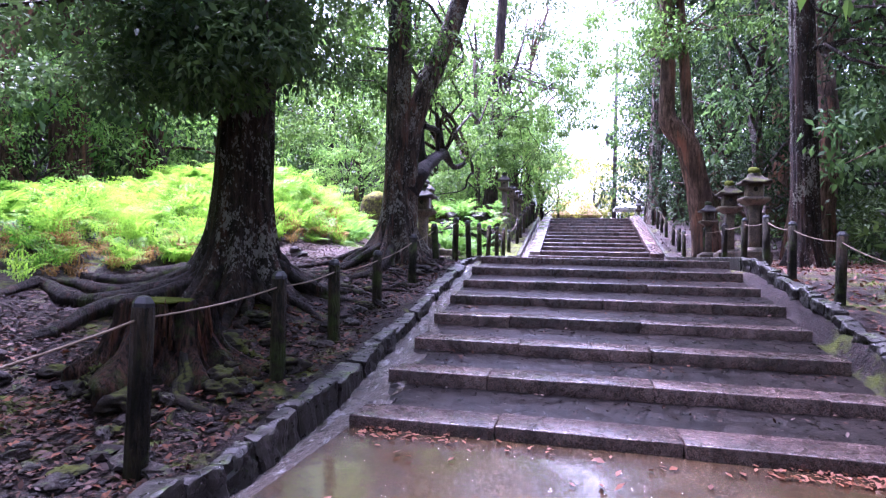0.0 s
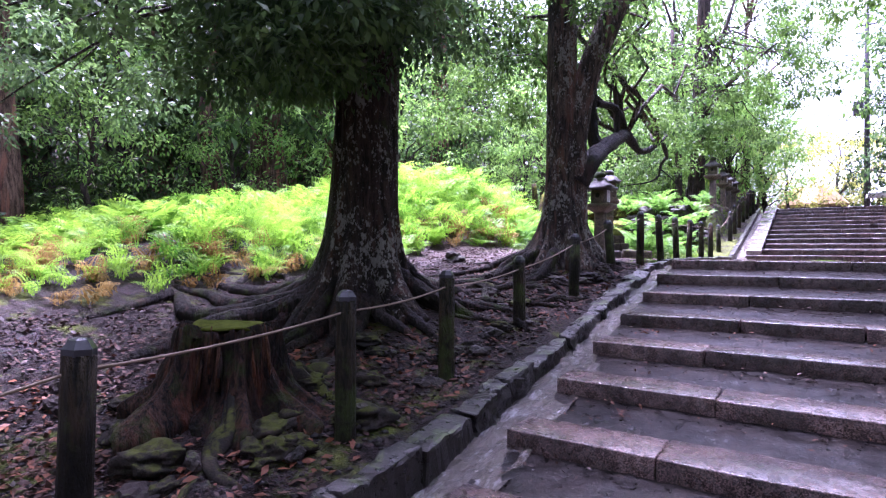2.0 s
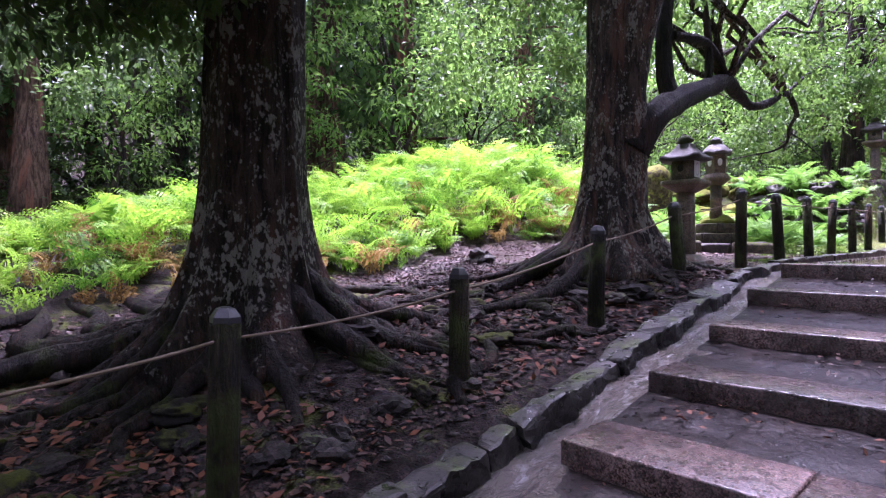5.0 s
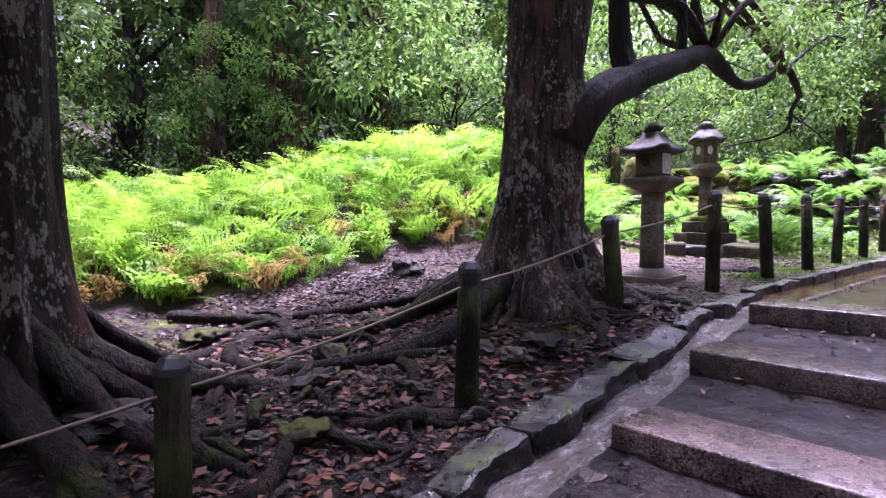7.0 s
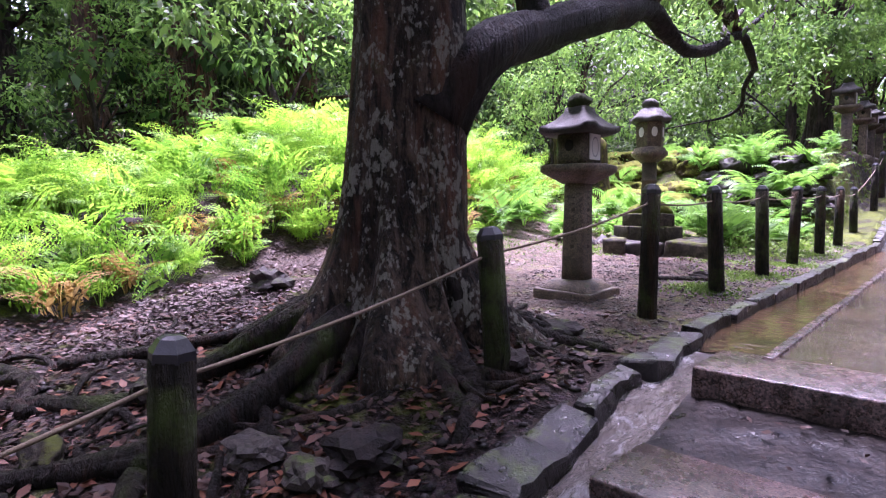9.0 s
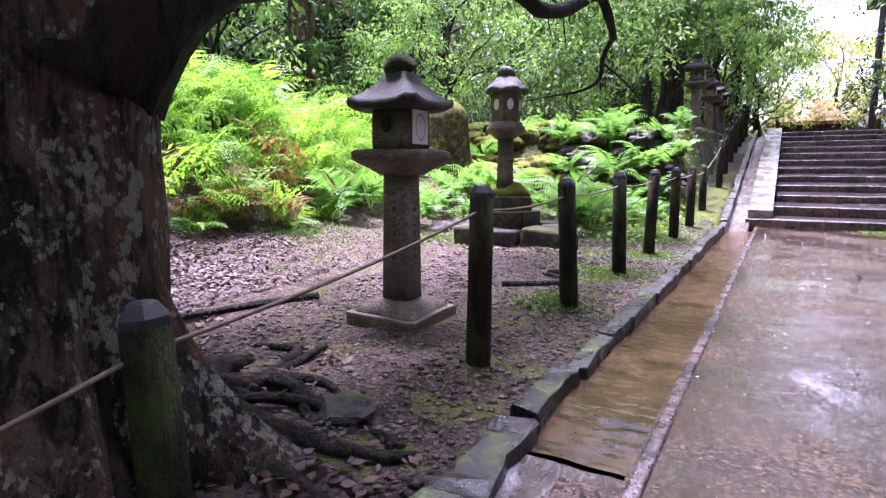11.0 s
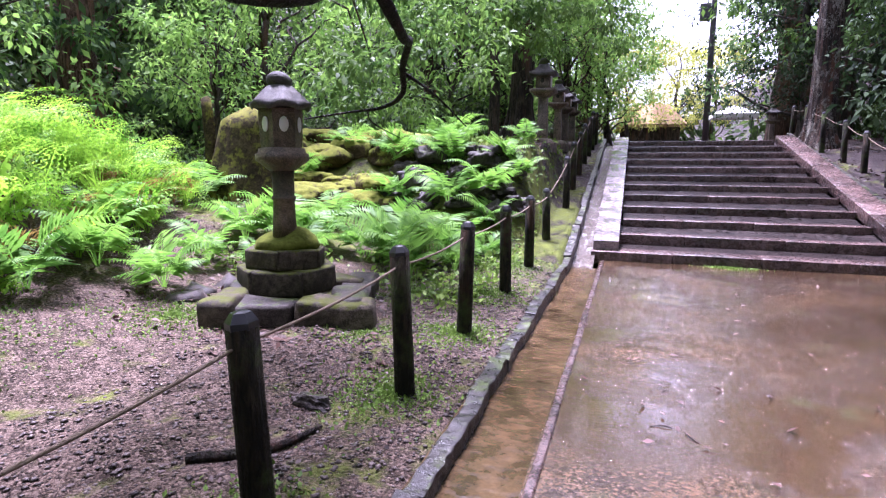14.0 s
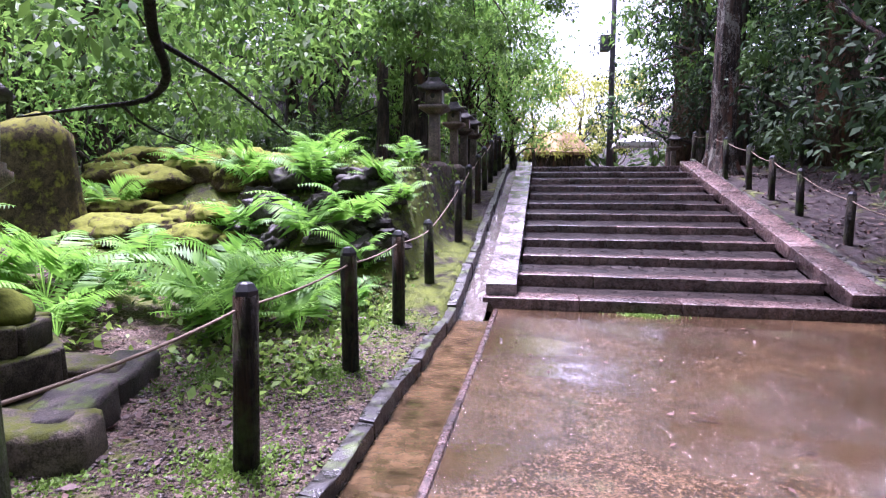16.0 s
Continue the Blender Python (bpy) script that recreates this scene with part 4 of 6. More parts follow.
obj("trunk", mesh_data("trunk", *big_trunk(0.84, 0.40, 9.0, 2.3, (0.1, 0.1)), BARK_A), oak)
draped_roots(oak, T1[0], T1[1], 0.44, 26, 3, 0.55, 1.5, 0.072, ROOT)
add_roots(oak, T1[0], T1[1], 0.85, 12, 3, 1.5, 0.085, ROOT)
add_roots(oak, T1[0], T1[1], 0.95, 6, 8, 3.4, 0.14, ROOT, (150, 250))
def shade_crown(parent, x0, x1, y0, y1, z0, z1, count, seed, mat):
    """Unseen leaf mass over the way, added to the tree to shade the ground."""
    rng = np.random.RandomState(seed)
    o = np.array(parent.matrix_basis.translation)
    c = np.stack([rng.uniform(x0, x1, count), rng.uniform(y0, y1, count), rng.uniform(z0, z1, count)], 1) - o
    obj("crown", crown_mesh("crown", c, list(0.8 + 0.7 * rng.random(count)), 60, 0.26, mat, seed, 0.2, 0.5), parent)


# crowns above the view, added to keep sun and sky off the foreground
shade_crown(oak, -6.5, 5.5, -6.0, 9.0, 8.8, 12.0, 172, 91, LEAF_DARK)
shade_crown(oak, -7.0, 1.5, 7.0, 13.0, 8.8, 12.5, 95, 93, LEAF_DARK)
# the last box is high foliage added to shade the forest floor
near_crown(oak, [(-9.5, -4.6, 1.8, 7.0, 3.5, 6.0, 84), (-7.0, -3.4, 4.5, 8.6, 3.6, 5.4, 62), (-5.3, -2.9, 4.9, 6.3, 3.15, 4.3, 78), (-5.0, -2.6, 2.8, 6.6, 3.9, 6.0, 55), (-5.6, -2.6, 5.0, 9.0, 5.5, 8.0, 55), (-12.5, -8.5, 0.5, 6.0, 3.3, 6.5, 80), (-5.0, -2.9, 4.8, 7.0, 3.85, 5.2, 60), (-8.0, -3.0, 2.0, 9.5, 5.8, 8.0, 110)],
           122, 0.11, LEAF_OAK, 21, [(T1[0], T1[1], 4.2), (T1[0] + 0.1, T1[1], 5.2), (T1[0], T1[1] + 0.1, 6.2)], BARK_A)

T2 = (-3.49, 10.58)
oak2 = empty("evergreen_oak", T2[0], T2[1], ground_height(*T2) - 0.1, label="dark evergreen oak forked into two stems above ridged roots", category="tree")
obj("trunk", mesh_data("trunk", *big_trunk(0.68, 0.27, 9.5, 5.1, (-0.2, 0.3)), BARK_B), oak2)
obj("stem", mesh_data("stem", *tube(smooth_path([(0.10, 0.10, 0.0), (0.12, 0.13, 1.2), (0.15, 0.17, 2.3), (0.30, 0.24, 3.1), (0.68, 0.45, 4.2), (1.05, 0.75, 5.6), (1.5, 1.1, 8.0)], 4), spread([0.30, 0.24, 0.22, 0.21, 0.20, 0.18, 0.12], 25), 20, 0.16, 4), BARK_B), oak2)
def from_foot(parent, pts):
    o = parent.matrix_basis.translation
    return [Vector(p) - o for p in pts]


LIMB = [(-3.30, 10.72, 2.75), (-3.17, 10.95, 3.12), (-3.22, 11.7, 3.45), (-3.28, 12.8, 3.85), (-3.33, 13.7, 4.13), (-3.33, 14.1, 4.05), (-3.28, 14.6, 3.92), (-3.2, 15.2, 4.05), (-3.08, 15.75, 4.30), (-3.06, 16.1, 4.18), (-3.10, 16.5, 4.05), (-3.23, 16.95, 4.11), (-3.42, 17.25, 3.95), (-3.52, 17.5, 3.74), (-3.8, 17.65, 3.62), (-4.2, 17.6, 3.57), (-4.7, 17.5, 3.5)]
obj("limb", mesh_data("limb", *tube(smooth_path(from_foot(oak2, LIMB), 3), spread([0.22, 0.18, 0.16, 0.14, 0.11, 0.09, 0.075, 0.065, 0.055, 0.048, 0.042, 0.038, 0.032, 0.028, 0.02, 0.015, 0.006], 49), 10, 0.3, 6), BARK_WET), oak2, "crooked low limb reaching along the path")
for pts, rad in (([(-3.25, 11.8, 3.45), (-3.42, 11.84, 3.8), (-3.45, 11.9, 4.6), (-3.4, 12.2, 6.0)], [0.15, 0.12, 0.10, 0.06]), ([(-3.3, 12.9, 3.9), (-3.3, 12.95, 4.4), (-3.4, 13.0, 5.4)], [0.07, 0.055, 0.03]), ([(-3.4, 12.0, 4.4), (-3.3, 12.9, 4.5), (-3.3, 13.6, 4.2)], [0.07, 0.06, 0.05]),
                 ([(-3.1, 15.8, 4.3), (-3.0, 16.6, 4.75), (-2.9, 17.4, 5.1), (-2.9, 18.2, 5.2)], [0.035, 0.03, 0.02, 0.008]), ([(-3.45, 17.3, 3.92), (-3.3, 17.9, 3.75), (-3.1, 18.4, 3.45)], [0.02, 0.014, 0.006]), ([(-4.0, 17.65, 3.6), (-4.2, 18.2, 3.5), (-4.1, 18.8, 3.35)], [0.014, 0.01, 0.004])):
    obj("branch", mesh_data("branch", *tube(smooth_path(from_foot(oak2, pts), 3), spread(rad, 3 * len(pts) - 2), 8, 0.2, 7), BARK_WET), oak2)
draped_roots(oak2, T2[0], T2[1], 0.33, 15, 13, 0.36, 1.0, 0.06, ROOT)
add_roots(oak2, T2[0], T2[1], 0.6, 10, 13, 1.3, 0.07, ROOT)
add_roots(oak2, T2[0], T2[1], 0.7, 4, 17, 3.0, 0.09, ROOT, (180, 290))
# another unseen crown, added to shade the terrace
shade_crown(oak2, -4.8, 6.0, 8.5, 16.0, 10.6, 13.0, 110, 92, LEAF_MID)
near_crown(oak2, [(-5.5, -2.6, 9.4, 12.8, 4.9, 8.5, 75), (-4.6, -2.2, 13.5, 19.0, 4.0, 6.5, 95), (-5.6, -3.6, 17.0, 21.0, 3.7, 5.8, 55), (-7.2, -4.4, 11.0, 14.0, 4.4, 5.8, 30), (-6.5, -4.1, 9.9, 12.6, 3.75, 5.0, 40)],
           125, 0.105, LEAF_MID, 31, [(T2[0], T2[1], 5.5), (T2[0] + 1, T2[1] + 1, 6), (-3.33, 13.7, 4.1), (-3.1, 15.8, 4.3)], BARK_B)


# ---------------------------------------------------------------- stump
def stump():
    cx, cy = -3.62, 4.40
    g = ground_height(cx, cy)
    e = empty("tree_stump", cx, cy, g - 0.1, label="rotten splintered tree stump with moss on its flat top", category="stump")
    seg, rings = 160, 22
    rng = np.random.RandomState(4)
    jag = np.convolve(rng.random(seg + 4), np.ones(3) / 3, "same")[:seg]
    vs, fs = [], []
    for i in range(rings):
        t = i / (rings - 1)
        z = -0.2 + 0.78 * t
        for k in range(seg):
            a = 2 * math.pi * k / seg
            fl = math.exp(-max(0, z) / 0.24)
            r = 0.32 + 0.37 * fl * (1 + 0.42 * math.sin(4 * a + 1) + 0.30 * math.sin(7 * a) + 0.18 * math.sin(13 * a + 2)) + 0.10 * fl * noise.noise(Vector((math.cos(a) * 6, math.sin(a) * 6, z * 7))) + 0.06 * noise.noise(Vector((math.cos(a) * 3, math.sin(a) * 3, z * 2)))
            r += 0.045 * noise.noise(Vector((math.cos(a) * 9, math.sin(a) * 9, z * 1.2))) + 0.05 * abs(noise.noise(Vector((math.cos(a) * 17, math.sin(a) * 17, z * 1.6 + 5))))
            r -= 0.15 * ease(0.86, 1.0, math.cos(a + 1.15)) * ease(0.62, 0.1, z) + 0.10 * ease(0.9, 1.0, math.cos(a - 0.1))
            zz = z + (0.16 * (jag[k] - 0.55) if i == rings - 1 else 0)
            vs.append((1.08 * r * math.cos(a), 0.92 * r * math.sin(a), zz))
    for i in range(rings - 1):
        for k in range(seg):
            j = (k + 1) % seg
            fs.append((i * seg + k, i * seg + j, (i + 1) * seg + j, (i + 1) * seg + k))
    vs.append((0, 0, 0.53))
    for k in range(seg):
        fs.append(((rings - 1) * seg + k, (rings - 1) * seg + (k + 1) % seg, len(vs) - 1))
    obj("trunk", mesh_data("trunk", vs, fs, DEADWOOD), e)
    vs, fs = lathe([(0.20, 0.535), (0.28, 0.55), (0.27, 0.567), (0.14, 0.575)], 40, 0, 0.22, 3)
    obj("moss_cap", mesh_data("moss_cap", vs, fs, MOSS), e, "green moss over the cut top")
    # splinters of bare heartwood on the broken side
    for i in range(26):
        a = -2.2 + 2.3 * rng.random()
        r, z0, h = 0.33 + 0.05 * rng.random(), 0.05 + 0.28 * rng.random(), 0.12 + 0.24 * rng.random()
        p = [(r * 1.08 * math.cos(a) * (1.16 - 0.16 * q), r * 0.92 * math.sin(a) * (1.16 - 0.16 * q), z0 + h * q) for q in (0, 0.5, 1.0)]
        obj("splinter", mesh_data("splinter", *tube(p, [0.012 + 0.012 * rng.random(), 0.016, 0.004], 5, 0.4, i), HEARTWOOD if i % 3 == 0 else DEADWOOD), e)
    for i in range(9):
        a = 0.3 + i * 0.70 + 0.2 * rng.normal()
        ln = 0.75 + 0.6 * rng.random()
        pts = []
        for k, t in enumerate((0.0, 0.2, 0.4, 0.6, 0.8, 1.0)):
            aa = a + 0.16 * math.sin(1.4 * k + i)
            x, y = (0.32 + ln * t) * math.cos(aa), (0.32 + ln * t) * math.sin(aa)
            pts.append((x, y, ground_height(cx + x, cy + y) - g + 0.08 + 0.16 * (1 - t) ** 2.2 + 0.03 * math.sin(2 * k + i) - 0.05 * t))
        w = 0.045 + 0.03 * rng.random()
        vs, fs = tube(smooth_path(pts, 4), spread([w * 0.8, w * 1.1, w, w * 0.8, w * 0.6, w * 0.2], 21), 11, 0.9, i)
        obj("root", mesh_data("root", vs, fs, MOSSLUMP), e)


stump()


# ---------------------------------------------------------------- lanterns
def roof_shape(half, h, seg=32, lift=0.05, thick=0.045, rim=0.12):
    """A square hipped roof with swept-up corners."""
    vs, fs = [], []
    prof = [(1.0, 0.0), (1.0, thick), (0.86, thick + 0.10 * h), (0.62, thick + 0.40 * h), (0.40, thick + 0.75 * h), (rim / half, thick + h)]
    for f, z in prof:
        for k in range(seg):
            a = 2 * math.pi * (k + 0.5) / seg
            q = min(1.0 / max(abs(math.cos(a)), abs(math.sin(a))), 1.36)
            corner = ((q - 1) / 0.36) ** 2
            vs.append((half * f * q * math.cos(a), half * f * q * math.sin(a), z + lift * corner * f ** 3))
    n = len(prof)
    for i in range(n - 1):
        for k in range(seg):
            j = (k + 1) % seg
            fs.append((i * seg + k, i * seg + j, (i + 1) * seg + j, (i + 1) * seg + k))
    fs.append(tuple(reversed(range(seg))))
    fs.append(tuple((n - 1) * seg + k for k in range(seg)))
    return vs, fs


def ring_band(r, w, depth, seg=28):
    vs, fs = [], []
    for k in range(seg):
        a = 2 * math.pi * k / seg
        for rr in (r - w, r + w):
            vs.append((depth, rr * 0.82 * math.cos(a), rr * math.sin(a)))
    for k in range(seg):
        j = (k + 1) % seg
        fs.append((2 * k, 2 * k + 1, 2 * j + 1, 2 * j))
    return vs, fs


def square_lantern(x, y, z, scale=1.0, rz=0.0, label="", paper=True, mossy=False):
    e = empty("stone_lantern", x, y, z, rz, label, "lantern", "stone lanterns along the way")
    e.scale = (scale * 0.82, scale * 0.82, scale)
    foot = part("base", block(0.70, 0.70, 0.24, 2, 0.022, 0.018, 4), LANTERN, e, smooth=False)
    foot.location = (0, 0, -0.225)
    obj("base_collar", mesh_data("base_collar", *lathe([(0.31, -0.01), (0.305, 0.02), (0.215, 0.085), (0.16, 0.10)], 64, 1.0, 0.02, 2), LANTERN), e)
    obj("shaft", mesh_data("shaft", *lathe([(0.132, 0.05), (0.130, 0.24), (0.124, 0.6), (0.118, 0.97)], 32, 0.96, 0.012, 5), LANTERN), e)
    # thin bars on the shaft, coloured dark like the shade in carved grooves
    for side in (0, 1):
        for row in range(9):
            bm = bmesh.new()
            bmesh.ops.create_cube(bm, size=1.0)
            for v in bm.verts:
                v.co = Vector((v.co.x * 0.004, v.co.y * (0.03 if row % 2 else 0.045), v.co.z * (0.010 if row % 3 else 0.03)))
            g = part("carved_mark", bm, CARVED, e, smooth=False)
            g.matrix_basis = pose(0, 0, 0, 0, 0, -90 * side) @ pose(0.1265 - 0.0008 * row, 0.01, 0.40 + 0.055 * row)
    obj("platform", mesh_data("platform", *lathe([(0.14, 0.965), (0.20, 1.00), (0.30, 1.055), (0.325, 1.075), (0.325, 1.125), (0.30, 1.135), (0.2, 1.14)], 32, 0.97, 0.02, 7), LANTERN), e)
    # solid four-sided fire box; a dark disc towards the steps imitates a shaded round hole
    box, hole = 0.185, 0.03
    vs, fs = lathe([(box, 1.135), (box + 0.004, 1.2), (box, 1.40)], 32, 0.98, 0.008, 9)
    obj("fire_box", mesh_data("fire_box", vs, fs, LANTERN), e)
    vs, fs = lathe([(0.05, 0.0), (0.05, 0.012), (0.036, 0.012)], 20)
    h = obj("round_hole", mesh_data("round_hole", vs, fs, HOLLOW), e, "dark disc painted as the shaded round opening in the fire box")
    h.matrix_basis = pose(-0.01, -box - 0.004, 1.30, 90, 0, 0)
    if paper:
        bm = bmesh.new()
        bmesh.ops.create_cube(bm, size=1.0)
        for v in bm.verts:
            v.co = Vector((v.co.x * 0.010, v.co.y * 0.225, v.co.z * 0.225))
        p = part("paper_pane", bm, PAPER, e, "white paper pane with a printed ring", False)
        p.location = (box + 0.012, -0.01, 1.285)
        r = obj("ring_mark", mesh_data("ring_mark", *ring_band(0.083, 0.007, 0.0055), INK, False), p)
        r.location = (0, 0, 0)
    vs, fs = roof_shape(0.345, 0.20)
    r = obj("roof", mesh_data("roof", vs, fs, LANTERNMOSS if mossy else LANTERNTOP), e, "mossy hipped roof stone" if mossy else "grey hipped roof stone with swept corners")
    r.location = (0, 0, 1.40)
    vs, fs = lathe([(0.09, 1.62), (0.135, 1.655), (0.15, 1.70), (0.125, 1.76), (0.06, 1.79)], 24, 0, 0.22, 3)
    obj("finial", mesh_data("finial", vs, fs, DARKMOSS if not mossy else MOSS), e, "jewel finial under dark moss")
    return e


lan = square_lantern(-3.62, 12.95, 1.46, 1.02, 0, "weathered square stone lantern with paper panes and mossy finial")
square_lantern(4.15, 15.0, 1.78, 1.17, 0, "tall mossy stone lantern with round paper windows", mossy=True)
square_lantern(3.75, 15.6, 1.75, 1.05, 0, "mossy stone lantern behind a taller one", mossy=True)
for i, (x, y) in enumerate(((-3.35, 25.9), (-3.2, 27.6), (-3.2, 29.3), (-3.2, 31.4))):
    square_lantern(x, y, ground_height(x, y) - 0.02, 1.12 if i == 0 else 0.95, 0, "dark stone lantern in a row beside the upper steps")
square_lantern(3.55, 17.0, 1.72, 0.85, 0, "small stone lantern with pointed finial")
square_lantern(3.6, 36.0, 3.75, 0.85, 0, "stone lantern at the head of the steps")


def hex_lantern(x, y, z, label):
    e = empty("stone_lantern", x, y, z, 12, label, "lantern", "stone lanterns along the way")
    rnd = random.Random(6)
    for i in range(8):
        side, k = divmod(i, 2)
        ln = 0.64 + 0.10 * rnd.random()
        bm = block(ln, 0.32 + 0.08 * rnd.random(), 0.24 + 0.10 * rnd.random(), 7 * i + 3, 0.05, 0.062, 3)
        s = part("plinth_stone", bm, LANTERNMOSS if i % 3 == 1 else ROCK, e)
        s.matrix_basis = pose(0.20, -0.16, -0.12, 0, 0, side * 90 + 6) @ pose((k - 0.5) * 0.74 + 0.12, -0.56, 0, rnd.uniform(-3, 3), 0, rnd.uniform(-4, 4))
    for i, (x2, y2) in enumerate(((-0.95, -0.1), (-0.88, -0.42), (-0.80, 0.25))):
        s = part("plinth_stone", boulder(0.22, 0.16, 0.16, 50 + i, 2, 0.5), ROCK, e)
        s.matrix_basis = pose(x2, y2, 0.02, 0, 0, 40 * i)
    core = part("plinth_core", block(1.0, 1.0, 0.20, 4, 0.06, 0.04), LANTERNMOSS, e)
    core.matrix_basis = pose(0.10, -0.10, -0.08, 0, 0, 6)
    # two courses of separate mossy blocks
    for z0, h, half, turn in ((0.14, 0.25, 0.44, 10), (0.385, 0.20, 0.36, 40)):
        for q in range(6):
            s = part("tier_stone", block(half * 1.12, half * 0.9, h, q + int(turn), 0.025, 0.02, 2), LANTERNMOSS, e)
            s.matrix_basis = pose(0, 0, z0, 0, 0, q * 60 + turn) @ pose(0, -half * 0.62, 0)
    obj("lotus_base", mesh_data("lotus_base", *lathe([(0.33, 0.56), (0.355, 0.61), (0.33, 0.67), (0.24, 0.72), (0.12, 0.75)], 36, 0, 0.24, 8), MOSS), e, "rounded base covered in moss")
    obj("shaft", mesh_data("shaft", *lathe([(0.130, 0.70), (0.118, 0.88), (0.110, 1.08), (0.125, 1.09), (0.125, 1.12), (0.110, 1.13), (0.115, 1.40)], 24, 0, 0.01, 2), LANTERN), e)
    obj("platform", mesh_data("platform", *lathe([(0.13, 1.39), (0.22, 1.46), (0.275, 1.50), (0.275, 1.56), (0.24, 1.58), (0.24, 1.62), (0.2, 1.63)], 12, 0, 0.015, 3), LANTERN), e)
    obj("fire_box", mesh_data("fire_box", *lathe([(0.205, 1.62), (0.215, 1.70), (0.225, 1.98), (0.215, 2.02)], 6, 0, 0.008, 3), LANTERN, False), e)
    for k in range(6):
        vs, fs = lathe([(0.055, 0.0), (0.055, 0.008), (0.03, 0.010)], 18)
        p = obj("paper_window", mesh_data("paper_window", [(a * 0.85, b * 1.4, c) for a, b, c in vs], fs, PAPER), e, "oval white paper window")
        p.matrix_basis = pose(0, 0, 0, 0, 0, 60 * k) @ pose(0.193, 0, 1.86, 90, 0, 90)
    vs, fs = [], []
    prof = [(0.30, 2.00), (0.32, 2.03), (0.27, 2.09), (0.21, 2.17), (0.14, 2.24), (0.10, 2.26)]
    for r, z2 in prof:
        for k in range(24):
            a = 2 * math.pi * k / 24
            c = abs(math.cos(3 * a))
            vs.append((r * (0.93 + 0.09 * c) * math.cos(a), r * (0.93 + 0.09 * c) * math.sin(a), z2 + 0.05 * c * (r / 0.32) ** 4))
    for i in range(len(prof) - 1):
        for k in range(24):
            j = (k + 1) % 24
            fs.append((i * 24 + k, i * 24 + j, (i + 1) * 24 + j, (i + 1) * 24 + k))
    fs += [tuple(reversed(range(24))), tuple(5 * 24 + k for k in range(24))]
    obj("roof", mesh_data("roof", vs, fs, LANTERNTOP), e, "scalloped grey roof stone")
    obj("finial", mesh_data("finial", *lathe([(0.10, 2.25), (0.13, 2.29), (0.13, 2.34), (0.07, 2.38)], 12, 0, 0.1, 1), LANTERNTOP), e)
    return e


hex_lantern(-4.72, 17.1, 1.55, "six-sided stone lantern on a mossy stepped plinth")


# ---------------------------------------------------------------- ferns
def fern_arrays(seed, fronds, length, pairs, fine, low=0.75):
    """Stalked, arching fronds of one fern; fine fronds carry leaflets on every pinna."""
    rng = np.random.RandomState(seed)
    V, F = [], []
    up = np.array([0, 0, 1.0])
    for i in range(fronds):
        a = 2 * math.pi * (i + 0.8 * rng.random()) / fronds
        ln = length * (0.65 + 0.5 * rng.random())
        rise = low + 0.55 * rng.random()
        lean = 0.75 + 0.5 * rng.random()
        out = np.array([math.cos(a), math.sin(a), 0.0])
        roll = rng.normal() * 0.35
        side = np.array([-math.sin(a), math.cos(a), 0.0]) + up * roll
        side /= np.linalg.norm(side)

        def at(t):
            return out * ln * lean * (0.16 * t + 0.56 * t * t) + up * ln * rise * (1.45 * t - 0.78 * t ** 2.3)
        o = len(V)
        for t in (0, 0.35, 0.7, 1.0):
            p, w = at(t), 0.006 * (1.3 - t)
            V += [p + side * w, p - side * w]
        F += [(o + 2 * k, o + 2 * k + 1, o + 2 * k + 3, o + 2 * k + 2) for k in range(3)]
        for k in range(pairs):
            t = 0.30 + 0.70 * (k + 0.5) / pairs
            p = at(t)
            tang = at(min(1, t + 0.02)) - at(t - 0.02)
            tang /= np.linalg.norm(tang)
            nrm = np.cross(side, tang)
            reach = ln * 0.33 * (1.02 - ((t - 0.30) / 0.72) ** 1.2) * (0.85 + 0.3 * rng.random()) + 0.012
            for s in (-1, 1):
                d = side * s * 0.92 + tang * 0.42 - up * (0.05 + 0.30 * rng.random())
                d /= np.linalg.norm(d)
                wv = np.cross(d, nrm)
                wv /= np.linalg.norm(wv)
                if fine:
                    m = max(2, int(round(fine * (0.4 + reach / (ln * 0.33) * 0.6))))
                    for q in range(fine):
                        q = min(q, m - 1)
                        c = p + d * reach * (q + 0.4) / m
                        w = (reach * 0.72 / m + (0.006 if fine > 3 else 0.011)) * (1.1 - 0.7 * q / m)
                        for s2 in (-1, 1):
                            o = len(V)
                            tipd = (wv * s2 + d * 0.40 - up * 0.15) * w
                            V += [c - d * w * 0.15, c + tipd * 0.55 + d * w * 0.28, c + tipd, c + tipd * 0.45 - d * w * 0.22]
                            F.append((o, o + 1, o + 2, o + 3))
                else:
                    w = reach * 1.25 / pairs + 0.004
                    o = len(V)
                    mid = p + d * reach * 0.35
                    V += [p, mid + wv * w, p + d * reach - up * 0.02, mid - wv * w]
                    F.append((o, o + 1, o + 2, o + 3))
    return np.array(V), np.array(F)


FERN_KINDS = [fern_arrays(s, n, 1.0, p, f) for f, q in ((0, 0), (2, 2)) for s, n, p in ((1, 7, 11 - q), (2, 8, 10 - q), (3, 7, 11 - q))]


def frond_meshes(seed, fronds, pairs, fine, mat, low=0.75):
    """The fronds of one fern, each a mesh of its own."""
    v, f = fern_arrays(seed, fronds, 1.0, pairs, fine, low)
    n = len(f) // fronds
    out = []
    for i in range(fronds):
        g = f[i * n:(i + 1) * n]
        out.append(mesh_data("frond", v[g.min():g.max() + 1], g - g.min(), mat, False))
    return out


